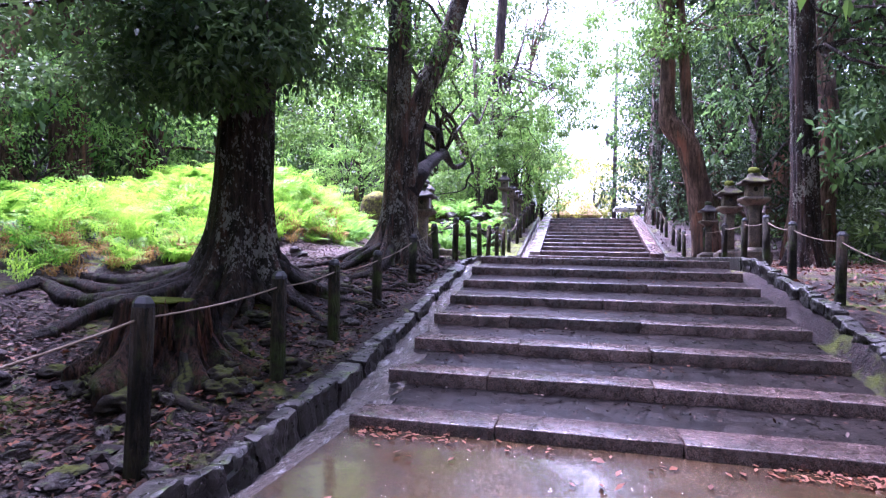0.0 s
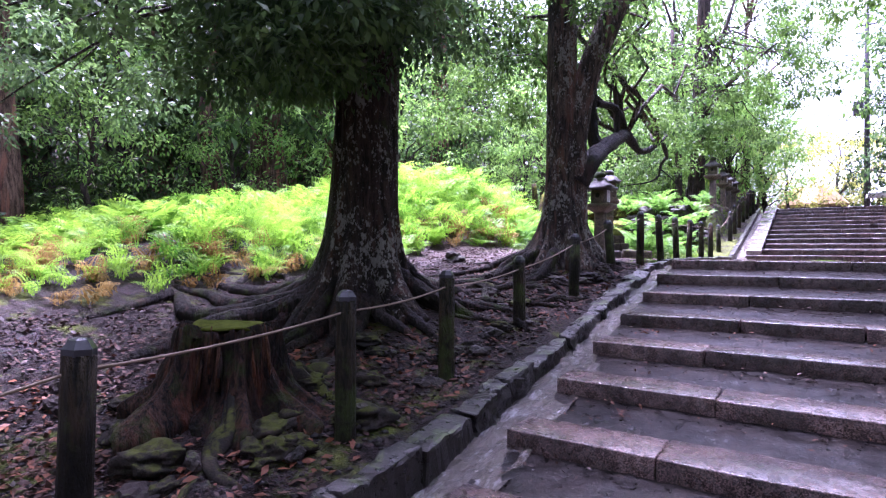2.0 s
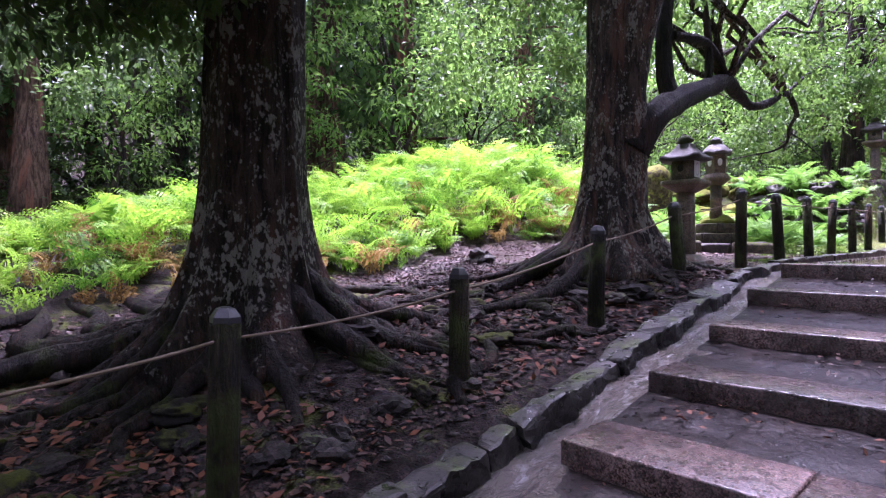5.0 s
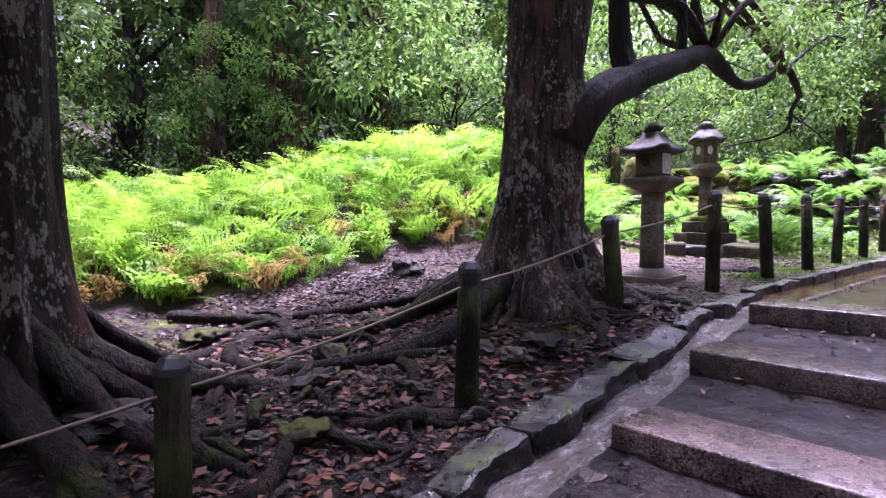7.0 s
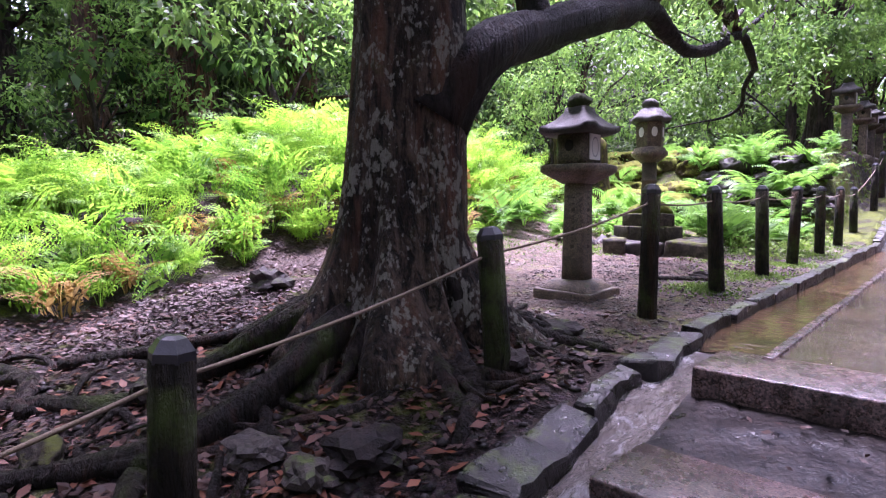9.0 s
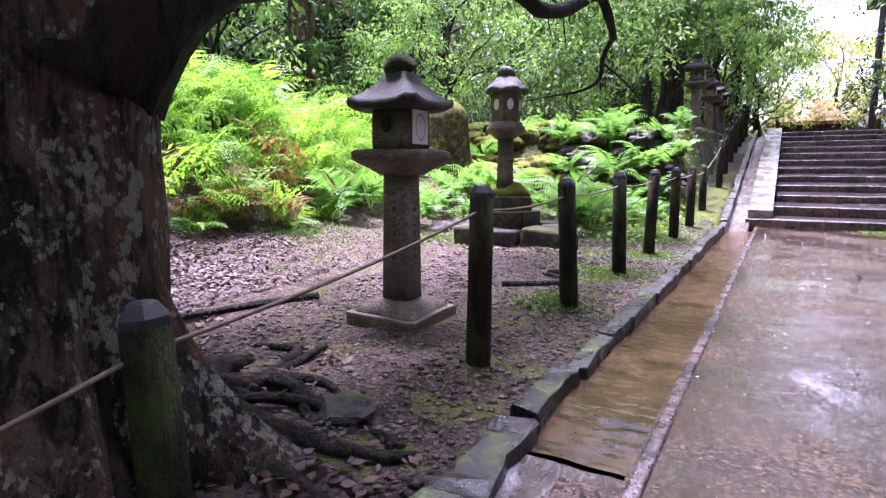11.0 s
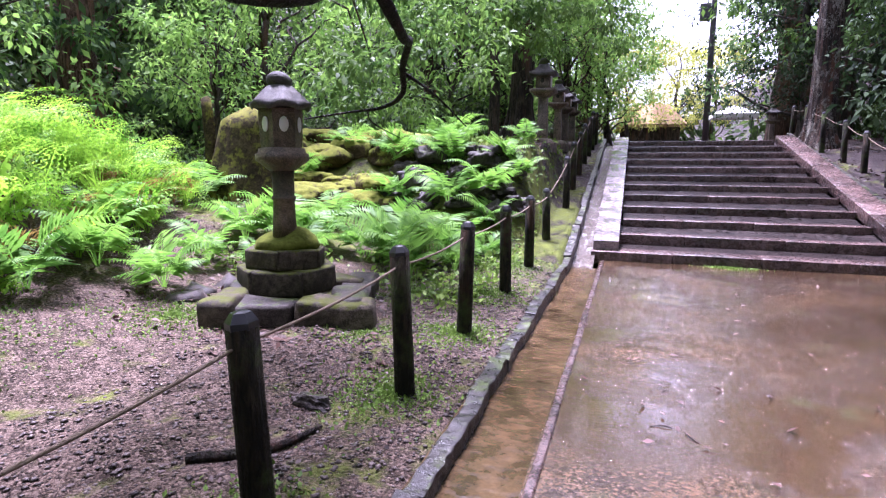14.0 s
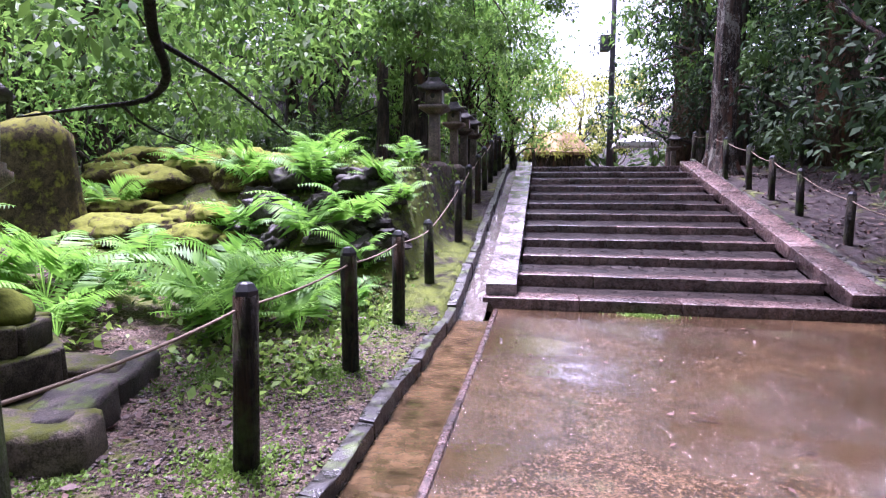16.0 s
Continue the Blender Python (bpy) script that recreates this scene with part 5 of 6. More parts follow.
def plant_fern(meshes, m, label, group):
    e = new("fern")
    e.matrix_basis = m
    for me in meshes:
        obj("frond", me, e)
    return tagged(e, label, "fern", group)


FERN_MESHES = [frond_meshes(s, n, 11, 5, FERN, 0.85) for s, n in ((4, 7), (5, 6), (6, 6))]
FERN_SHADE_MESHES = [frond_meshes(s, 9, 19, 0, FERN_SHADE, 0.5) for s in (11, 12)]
LOW_MESHES = [frond_meshes(s, 7, 13, 3, FERN, 0.3) for s in (13, 14)]
BROWN_MESHES = [frond_meshes(s, 6, 10, 2, FERN_BROWN) for s in (1, 2)]


def fern_front(y):
    return float(np.interp(y, [0, 4, 7, 9, 10.5, 12, 13.2, 15, 16.5, 18.5], [-7.6, -7.0, -6.9, -6.6, -6.9, -7.3, -6.9, -6.6, -7.0, -7.5]))


def fern_beds():
    rng = np.random.RandomState(12)
    near, far = [], []
    tries = 0
    while len(near) + len(far) < 1260 and tries < 12000:
        tries += 1
        y = rng.uniform(2.0, 19.0)
        depth = rng.random() ** 1.25 * 8.5
        x = fern_front(y) - depth + 0.25 * rng.normal()
        if x > fern_front(y) + 0.2:
            continue
        low = 0.5 + 0.45 * ease(4.5, 9.0, y) + 0.2 * ease(11.5, 14.0, y)
        (near if depth < 2.6 and len(near) < 280 else far).append((x, y, ground_height(x, y), rng.uniform(0, 360), low * rng.uniform(0.72, 1.12) * (0.7 if depth < 0.7 else 1.0), rng.randint(3), depth))
    for x, y, z, a, s, k, d in near:
        brown = (d < (0.9 if y > 11 else 0.6) and rng.random() < (0.5 if y > 11 else 0.28)) or (y < 7.2 and d < 2.6 and rng.random() < 0.85)
        me = BROWN_MESHES[k % 2] if brown else LOW_MESHES[k % 2] if d < 0.45 else FERN_MESHES[k]
        plant_fern(me, pose(x, y, z - 0.05, rng.normal() * 12, rng.normal() * 12, a) @ Matrix.Scale(s * (0.85 if brown else 1.0), 4),
                   "withered brown fern at the edge of the bed" if brown else "bright green fern in a dense bed", "ferns of the bed")
    V, F, o = [], [], 0
    for x, y, z, a, s, k, d in far:
        v, f = FERN_KINDS[k + (3 if d < 1.7 else 0)]
        c, sn = math.cos(math.radians(a)), math.sin(math.radians(a))
        R = np.array([[c, -sn, 0], [sn, c, 0], [0, 0, 1]]) * s
        V.append(v @ R.T + np.array([x, y, z - 0.05]))
        F.append(f + o)
        o += len(v)
    st = obj("fern_bed", mesh_data("fern_bed", np.concatenate(V), np.concatenate(F), FERN, False))
    tagged(st, "sunlit bed of bright green ferns", "ferns", kind="stuff")


fern_beds()
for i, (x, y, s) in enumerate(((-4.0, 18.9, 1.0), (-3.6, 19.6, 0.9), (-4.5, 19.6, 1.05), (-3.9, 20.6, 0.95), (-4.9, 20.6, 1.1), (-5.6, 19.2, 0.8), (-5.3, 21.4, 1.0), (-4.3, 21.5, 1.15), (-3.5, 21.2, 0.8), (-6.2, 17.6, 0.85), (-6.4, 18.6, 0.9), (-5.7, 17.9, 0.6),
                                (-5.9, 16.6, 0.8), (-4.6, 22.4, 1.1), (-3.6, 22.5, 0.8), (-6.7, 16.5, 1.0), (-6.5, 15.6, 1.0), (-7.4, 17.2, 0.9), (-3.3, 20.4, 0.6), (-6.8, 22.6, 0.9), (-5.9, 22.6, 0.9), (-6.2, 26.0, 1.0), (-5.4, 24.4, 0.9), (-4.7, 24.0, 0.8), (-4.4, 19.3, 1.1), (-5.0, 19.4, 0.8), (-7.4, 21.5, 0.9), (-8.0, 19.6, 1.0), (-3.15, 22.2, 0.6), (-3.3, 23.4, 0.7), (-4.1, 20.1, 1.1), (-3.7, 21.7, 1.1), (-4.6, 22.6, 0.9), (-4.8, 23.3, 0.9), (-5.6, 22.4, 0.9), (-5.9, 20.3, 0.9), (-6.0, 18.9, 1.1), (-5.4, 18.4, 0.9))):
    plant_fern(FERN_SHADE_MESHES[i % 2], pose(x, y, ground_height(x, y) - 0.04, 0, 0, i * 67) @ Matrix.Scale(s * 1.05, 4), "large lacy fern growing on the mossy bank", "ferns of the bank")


# ---------------------------------------------------------------- woodland
def woods():
    kinds = {
        "broad": broad_tree("tree", 13, 0.28, 3.2, 3.6, 41, BARK_D, LEAF_MID, 0.30, 100, 40, "broadleaf woodland tree with dark trunk"),
        "dark": broad_tree("tree", 14, 0.33, 2.8, 3.8, 42, BARK_D, LEAF_DARK, 0.31, 105, 38, "dark evergreen woodland tree"),
        "light": broad_tree("tree", 9, 0.18, 1.8, 3.0, 43, BARK_D, LEAF_LIGHT, 0.23, 76, 46, "pale green maple over the path", (0.6, -0.5)),
        "cedar": cedar_tree("cedar", 17, 0.42, 44, BARK_C, LEAF_CEDAR, 0.25, 60, 26, "tall cedar with reddish bark and drooping sprays"),
        "tall": broad_tree("tree", 18, 0.30, 7.0, 3.4, 45, BARK_C, LEAF_DARK, 0.30, 80, 50, "tall bare-stemmed tree with high crown", (0.4, 0.3)),
        "shade": broad_tree("tree", 14, 0.33, 1.6, 3.6, 48, BARK_D, LEAF_SHADE, 0.21, 105, 46, "evergreen tree beside the steps with shade put into its leaf colour"),
        "bush": broad_tree("bush", 3.6, 0.08, 0.3, 2.0, 46, BARK_D, LEAF_DARK, 0.22, 46, 44, "dark evergreen bush at the wood's edge", limbs=4),
        "gold": broad_tree("tree", 8, 0.15, 2.0, 2.8, 47, BARK_D, LEAF_YELLOW, 0.22, 70, 70, "yellowing tree beyond the steps"),
    }
    spots = []
    rng = np.random.RandomState(77)
    # far side of the fern bed
    for i in range(26):
        a = i / 25
        spots.append((("dark", "cedar", "broad", "cedar", "dark")[i % 5], -19 - 3.5 * rng.random(), -6 + 44 * a + rng.normal() * 0.6, 0.9 + 0.3 * rng.random()))
    for i in range(13):
        spots.append((("cedar", "dark", "broad")[i % 3], -27 - 4 * rng.random(), -10 + 56 * i / 12, 1.1 + 0.3 * rng.random()))
    for i in range(24):
        spots.append(("bush", -17.0 - 1.8 * rng.random(), -3 + 32 * i / 23, 0.7 + 0.5 * rng.random()))
    spots += [("tall", -15.3, 6.8, 1.0), ("tall", -15.6, 12.4, 1.1), ("cedar", -16.2, 14.8, 1.15), ("cedar", -15.6, 17.6, 1.0), ("tall", -14.6, 3.0, 0.9), ("light", -13.4, 15.8, 0.85), ("light", -13.8, 19.2, 0.95), ("light", -14.2, 11.8, 0.6), ("light", -15.0, 8.4, 0.65)]
    # behind the lanterns and left of the upper steps
    spots += [("light", -9.5, 24.0, 0.95), ("broad", -12.5, 27.0, 0.9), ("light", -8.0, 30.0, 1.1), ("cedar", -14.0, 22.5, 0.9), ("broad", -6.3, 34.0, 1.0), ("light", -5.3, 33.5, 0.9), ("light", -3.9, 36.0, 1.0), ("light", -5.0, 40.0, 1.0),
              ("light", -6.6, 28.8, 0.85), ("light", -9.5, 21.8, 0.6), ("light", -4.8, 45.0, 1.1), ("gold", -1.8, 52.0, 1.0), ("gold", 1.6, 56.0, 1.0), ("gold", -6.0, 55.0, 1.1), ("broad", -11.0, 40.0, 1.1), ("dark", -10.5, 34.5, 1.1), ("bush", -4.2, 39.0, 0.6), ("bush", -7.6, 26.8, 0.6), ("gold", 4.5, 60.0, 1.0), ("light", -2.9, 36.8, 1.0), ("light", -2.35, 39.5, 1.0), ("light", -3.2, 44.5, 0.9), ("tall", -3.6, 41.0, 0.95), ("broad", 8.5, 47.0, 1.0), ("light", -3.6, 33.8, 0.75)]
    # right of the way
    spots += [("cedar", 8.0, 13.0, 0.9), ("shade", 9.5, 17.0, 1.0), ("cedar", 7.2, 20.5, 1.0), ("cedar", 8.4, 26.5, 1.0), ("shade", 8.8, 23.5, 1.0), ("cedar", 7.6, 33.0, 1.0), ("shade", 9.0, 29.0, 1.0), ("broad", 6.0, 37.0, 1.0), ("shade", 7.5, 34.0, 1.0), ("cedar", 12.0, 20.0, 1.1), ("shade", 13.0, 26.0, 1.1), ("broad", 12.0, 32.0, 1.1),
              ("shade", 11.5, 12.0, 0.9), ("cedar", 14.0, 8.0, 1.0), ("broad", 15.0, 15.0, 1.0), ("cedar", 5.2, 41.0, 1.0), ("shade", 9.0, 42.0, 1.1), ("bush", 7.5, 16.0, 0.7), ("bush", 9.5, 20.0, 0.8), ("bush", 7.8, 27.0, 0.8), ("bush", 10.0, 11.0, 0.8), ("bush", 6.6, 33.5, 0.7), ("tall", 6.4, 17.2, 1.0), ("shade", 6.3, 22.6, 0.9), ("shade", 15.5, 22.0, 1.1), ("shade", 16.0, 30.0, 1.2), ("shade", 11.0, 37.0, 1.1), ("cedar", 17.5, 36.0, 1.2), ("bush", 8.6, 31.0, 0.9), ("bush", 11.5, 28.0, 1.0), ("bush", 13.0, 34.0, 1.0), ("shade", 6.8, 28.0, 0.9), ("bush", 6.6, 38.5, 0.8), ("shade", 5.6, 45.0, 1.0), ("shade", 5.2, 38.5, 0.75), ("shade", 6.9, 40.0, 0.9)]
    # trees out of view, added to block skylight from the right and behind
    spots += [("dark", 6.5, 1.5, 0.9), ("broad", 7.5, 6.5, 0.9), ("dark", 6.0, -4.0, 1.0), ("broad", 10.0, 3.0, 1.0), ("dark", -3.5, -5.5, 1.0), ("broad", -8.0, -2.5, 0.9), ("dark", 1.5, -7.5, 1.0)]
    # behind the walker
    for i in range(10):
        a = math.pi * (1.05 + 0.9 * i / 9)
        spots.append((("dark", "broad", "cedar")[i % 3], 15 * math.cos(a) + 1, 12 * math.sin(a) - 3, 1.0))
    used = set()
    for i, (k, x, y, s) in enumerate(spots):
        m = pose(x, y, ground_height(x, y) - 0.1, 0, 0, i * 73 % 360) @ Matrix.Scale(s, 4)
        if k in used:
            copy_thing(kinds[k], m)
        else:
            kinds[k].matrix_basis = m
            used.add(k)


woods()


def far_woods():
    """The depth of the wood all round, open towards the head of the way."""
    rng = np.random.RandomState(99)
    c, r = [], []
    for i in range(2200):
        a = rng.uniform(-math.pi, math.pi)
        d = rng.uniform(30, 48)
        x, y = d * math.sin(a) - 2, d * math.cos(a) + 14
        gap = abs(x - 2.0) < 8.0 and y > 40
        if gap and y < 57:
            continue
        z = ground_height(x, y) + (rng.uniform(0, 3.0) if gap else 15 * rng.random() ** 1.3)
        c.append((x, y, z))
        r.append(1.6 + rng.random())
    me = crown_mesh("far_woods", c, r, 34, 0.8, LEAF_DARK, 5, 0.3, 0.8)
    tagged(obj("far_woods", me), "dense green woodland all round the shrine path", "woods", kind="stuff")
    c, r = [], []
    for i in range(560):
        side = i % 3
        x, y = (rng.uniform(-24, -15), rng.uniform(-5, 36)) if side == 0 else (rng.uniform(6.5, 20), rng.uniform(6, 46)) if side == 1 else (rng.uniform(-15, -6.0), rng.uniform(25, 48))
        c.append((x, y, ground_height(x, y) + rng.uniform(0.2, 1.6)))
        r.append(0.7 + 0.6 * rng.random())
    me = crown_mesh("undergrowth", c, r, 84, 0.22, LEAF_DARK, 6, 0.1, 0.7)
    tagged(obj("undergrowth", me), "leafy undergrowth beneath the woodland trees", "undergrowth", kind="stuff")


far_woods()

# trees that stand close to the right of the terrace
bx, by = 3.75, 17.9
bent = empty("bent_tree", bx, by, ground_height(bx, by) - 0.1, label="old tree with a sharply crooked reddish stem", category="tree")
obj("trunk", mesh_data("trunk", *tube(smooth_path([(0, 0, 0), (-0.12, 0, 1.2), (-0.32, 0, 2.5), (-0.62, 0, 3.6), (-1.05, 0, 4.15), (-1.22, 0, 4.7), (-1.2, 0, 6.5), (-1.35, 0, 9.0), (-1.4, 0, 12)], 3), spread([0.46, 0.36, 0.33, 0.33, 0.30, 0.24, 0.2, 0.17, 0.1], 25), 16, 0.15, 3, 0.15), BARK_C), bent)
obj("stem", mesh_data("stem", *tube(smooth_path([(-0.5, 0.1, 3.3), (-0.62, 0.1, 4.6), (-0.75, 0.1, 6.5), (-0.95, 0.1, 9.0)], 3), spread([0.2, 0.17, 0.15, 0.1], 10), 10, 0.1, 3), BARK_C), bent)
wx, wy = 5.15, 14.6
pale = empty("tall_tree", wx, wy, ground_height(wx, wy) - 0.1, label="straight tall tree with pale lichen-blotched bark", category="tree")
obj("trunk", mesh_data("trunk", *big_trunk(0.5, 0.30, 13.0, 7.7, (-0.3, 0.2)), BARK_A), pale)
near_crown(pale, [(5.5, 10, 11, 17, 4.0, 8.5, 90), (6.5, 9.5, 9.5, 15, 2.6, 5.0, 60)], 90, 0.16, LEAF_CEDAR, 61, [(wx, wy, 6.5), (wx, wy, 8)], BARK_A, 0.9)

near_crown(bent, [(0.0, 2.8, 16.5, 20.0, 7.4, 11.5, 80), (2.4, 5.5, 16.0, 20.0, 7.5, 11.5, 40)], 95, 0.14, LEAF_MID, 63, [(bx - 1.2, by, 8.0), (bx - 1.3, by, 10)], BARK_C, 0.7)
sx2, sy2 = 3.95, 31.5
straight = empty("tall_tree", sx2, sy2, ground_height(sx2, sy2) - 0.1, label="straight tree with pale mottled bark by the upper fence", category="tree")
obj("trunk", mesh_data("trunk", *big_trunk(0.58, 0.34, 14.0, 6.2, (0.1, 0.1)), BARK_B), straight)
near_crown(straight, [(3.2, 7.5, 29.0, 34.0, 9.5, 14.0, 60)], 80, 0.18, LEAF_DARK, 69, [(sx2, sy2, 10.0), (sx2, sy2, 12)], BARK_B, 0.7)
# dark twin-stemmed tree on the bank above the upper steps
dx, dy = -4.45, 28.7
dark = empty("dark_tree", dx, dy, ground_height(dx, dy) - 0.1, label="dark thick-rooted tree standing behind the row of lanterns", category="tree")
obj("trunk", mesh_data("trunk", *big_trunk(0.75, 0.34, 12.0, 4.4, (0.5, -0.2)), BARK_D), dark)
obj("stem", mesh_data("stem", *tube(smooth_path([(-0.5, -1.3, -0.2), (-0.45, -1.3, 1.5), (-0.55, -1.2, 4.0), (-0.8, -1.0, 8.0)], 3), spread([0.17, 0.14, 0.13, 0.08], 10), 10, 0.15, 8), BARK_D), dark, "slim second stem")
for pts, rad in (([(0.1, 0, 3.6), (0.9, -0.3, 5.0), (2.0, -0.6, 5.9), (3.2, -1.2, 6.6)], [0.16, 0.12, 0.08, 0.02]), ([(0, 0, 4.4), (-1.2, -0.2, 5.6), (-2.6, -0.5, 6.2), (-3.6, -0.8, 6.4)], [0.15, 0.11, 0.07, 0.02]), ([(0.2, 0, 6.0), (1.0, 0.2, 7.6), (1.6, 0.3, 9.6)], [0.14, 0.1, 0.03])):
    obj("limb", mesh_data("limb", *tube(smooth_path(pts, 3), spread(rad, 3 * len(pts) - 2), 8, 0.2, 3), BARK_D), dark)
near_crown(dark, [(-8.0, -3.0, 25.0, 32.0, 6.6, 10.0, 70), (-4.0, -0.6, 25.5, 32.0, 7.4, 12.0, 70), (-1.5, 0.8, 26.5, 33.0, 8.6, 13.5, 56), (-2.5, -0.4, 28.0, 34.0, 6.6, 9.0, 34), (-5.5, -3.0, 24.0, 28.0, 5.8, 7.5, 40)], 80, 0.17, LEAF_MID, 67, [(dx + 1, dy, 9.0), (dx - 1, dy, 9.4), (dx + 0.5, dy, 11)], BARK_D, 0.6)

# pole with transformer, tent and thatched roof beyond the steps
pole = empty("utility_pole", 3.1, 52.0, 4.2, label="slim dark utility pole with a transformer box", category="pole")
obj("shaft", mesh_data("shaft", *tube([(0, 0, -0.2), (0, 0, 8), (0, 0, 17)], [0.2, 0.17, 0.12], 12), POLE), pole)
bx_ = part("transformer", block(0.62, 0.5, 1.0, 2, 0.04, 0.0, 0), POLE, pole)
bx_.location = (-0.5, 0, 7.8)
ob = part("arm", block(1.2, 0.08, 0.1, 3, 0.01, 0.0, 0), POLE, pole)
ob.location = (0, -0.12, 14.2)
for dz, tx in ((14.2, 0.4), (12.4, 0.0), (10.6, 0.0)):
    pts = [(3.1 + (9.0 - 3.1) * t + tx * (1 - t), 52 + (15 - 52) * t, 4.2 + dz + (7.2 - 0.62 * dz) * t - 1.1 * 4 * t * (1 - t)) for t in np.linspace(0, 1, 16)]
    tagged(obj("overhead_cable", mesh_data("overhead_cable", *tube(pts, [0.014] * 16, 5), WIRE)), "thin black overhead cable strung to the pole", "cable", "overhead cables")

tent = empty("canopy_tent", 3.9, 47.0, 4.75, label="white canopy tent standing beyond the steps", category="tent")
obj("roof", mesh_data("roof", [(-1.5, -1.2, 1.2), (1.5, -1.2, 1.2), (1.5, 1.2, 1.2), (-1.5, 1.2, 1.2), (0, 0, 1.75), (-1.5, -1.2, 0.95), (1.5, -1.2, 0.95), (1.5, 1.2, 0.95), (-1.5, 1.2, 0.95)],
                      [(0, 1, 4), (1, 2, 4), (2, 3, 4), (3, 0, 4), (5, 6, 1, 0), (6, 7, 2, 1), (7, 8, 3, 2), (8, 5, 0, 3)], CANVAS, False), tent)
tent.scale = (0.75, 0.75, 0.9)
for sx in (-1.45, 1.45):
    for sy in (-1.15, 1.15):
        obj("leg", mesh_data("leg", *tube([(sx, sy, -0.1), (sx, sy, 1.2)], [0.025, 0.025], 8), POLE), tent)
hut = empty("thatched_hut", -0.2, 56.0, 4.9, label="low hut with a brown thatched roof beyond the steps", category="hut")
obj("roof", mesh_data("roof", [(-2.4, -1.6, 1.0), (2.4, -1.6, 1.0), (2.4, 1.6, 1.0), (-2.4, 1.6, 1.0), (-1.2, 0, 2.5), (1.2, 0, 2.5), (-2.3, -1.5, 0.8), (2.3, -1.5, 0.8), (2.3, 1.5, 0.8), (-2.3, 1.5, 0.8)],
                      [(0, 1, 5, 4), (1, 2, 5), (2, 3, 4, 5), (3, 0, 4), (6, 7, 1, 0), (7, 8, 2, 1), (8, 9, 3, 2), (9, 6, 0, 3), (9, 8, 7, 6)], THATCH, False), hut)
wall = part("wall", block(4.0, 2.4, 1.0, 4, 0.02, 0.0, 0), BARK_D, hut)
wall.location = (0, 0, -0.1)


# ---------------------------------------------------------------- rocks, litter, grass
def rock(x, y, s, seed, mat, label, flat=0.7, rz=0.0):
    bm = boulder(s, s * (0.7 + 0.3 * math.sin(seed * 1.7)), s * flat, seed, 4 if s > 0.3 or mat is MOSSLUMP else 3, 0.25 if flat > 1.5 or mat is MOSSBANK else 0.5)
    r = part("rock", bm, mat, None, smooth=s > 0.3 or mat is MOSSLUMP)
    r.matrix_basis = pose(x, y, ground_height(x, y) + (0.0 if mat is MOSSBANK else 0.12 * s), 0, 0, rz)
    return tagged(r, label, "rock", "rocks on the ground")


sx, sy = -7.8, 20.4
old = empty("mossy_stump", sx, sy, ground_height(sx, sy) - 0.1, label="broken old trunk covered in olive moss", category="stump")
vs, fs = big_trunk(0.78, 0.66, 1.55, 3.4, (0.1, 0.1), 48, 20)
for r, (k1, up) in enumerate(((0.72, 0.14), (0.38, 0.22))):
    vs += [(0.1 + (x - 0.1) * k1, 0.1 + (y - 0.1) * k1, z + up + 0.05 * math.sin(3 * x + 5 * y)) for x, y, z in vs[19 * 48:20 * 48]]
    fs += [((19 + r) * 48 + k, (19 + r) * 48 + (k + 1) % 48, (20 + r) * 48 + (k + 1) % 48, (20 + r) * 48 + k) for k in range(48)]
vs.append((0.1, 0.1, 1.8))
fs += [(21 * 48 + k, 21 * 48 + (k + 1) % 48, len(vs) - 1) for k in range(48)]
obj("trunk", mesh_data("trunk", vs, fs, MOSSROCK), old)
pts = [(-0.55, -0.1, 0.2), (-0.58, -0.1, 0.9), (-0.56, -0.12, 1.5), (-0.6, -0.12, 1.95)]
obj("broken_limb", mesh_data("broken_limb", *tube(smooth_path(pts, 2), spread([0.12, 0.1, 0.1, 0.08], 7), 10, 0.4, 3), MOSSROCK), old)
rock(-5.95, 11.1, 0.22, 5, ROCK, "round dark stone on the leaf litter")
rock(-3.2, 15.1, 0.14, 6, ROCK, "small mossy stone in the gravel", 0.5)
rnd = random.Random(9)
for i in range(34):
    y = 2.2 + rnd.random() * 9.3
    x = -2.5 - abs(rnd.gauss(0, 0.75))
    rock(x, y, 0.05 + 0.09 * rnd.random(), i + 10, ROCK, "mossy stone half buried in leaf litter", 0.55, rnd.random() * 360)
for i in range(26):
    rock(-3.1 - 2.6 * rnd.random(), 21.3 + 1.6 * rnd.random(), 0.18 + 0.2 * rnd.random(), i + 80, ROCK, "dark stone of the ruined bank wall", 0.7, rnd.random() * 360)
for i in range(34):
    rock(-5.0 - 3.8 * rnd.random(), 20.6 + 3.2 * rnd.random(), 0.36 + 0.3 * rnd.random(), i + 120, MOSSBANK, "low hummock of yellow-green moss", 0.48, rnd.random() * 360)


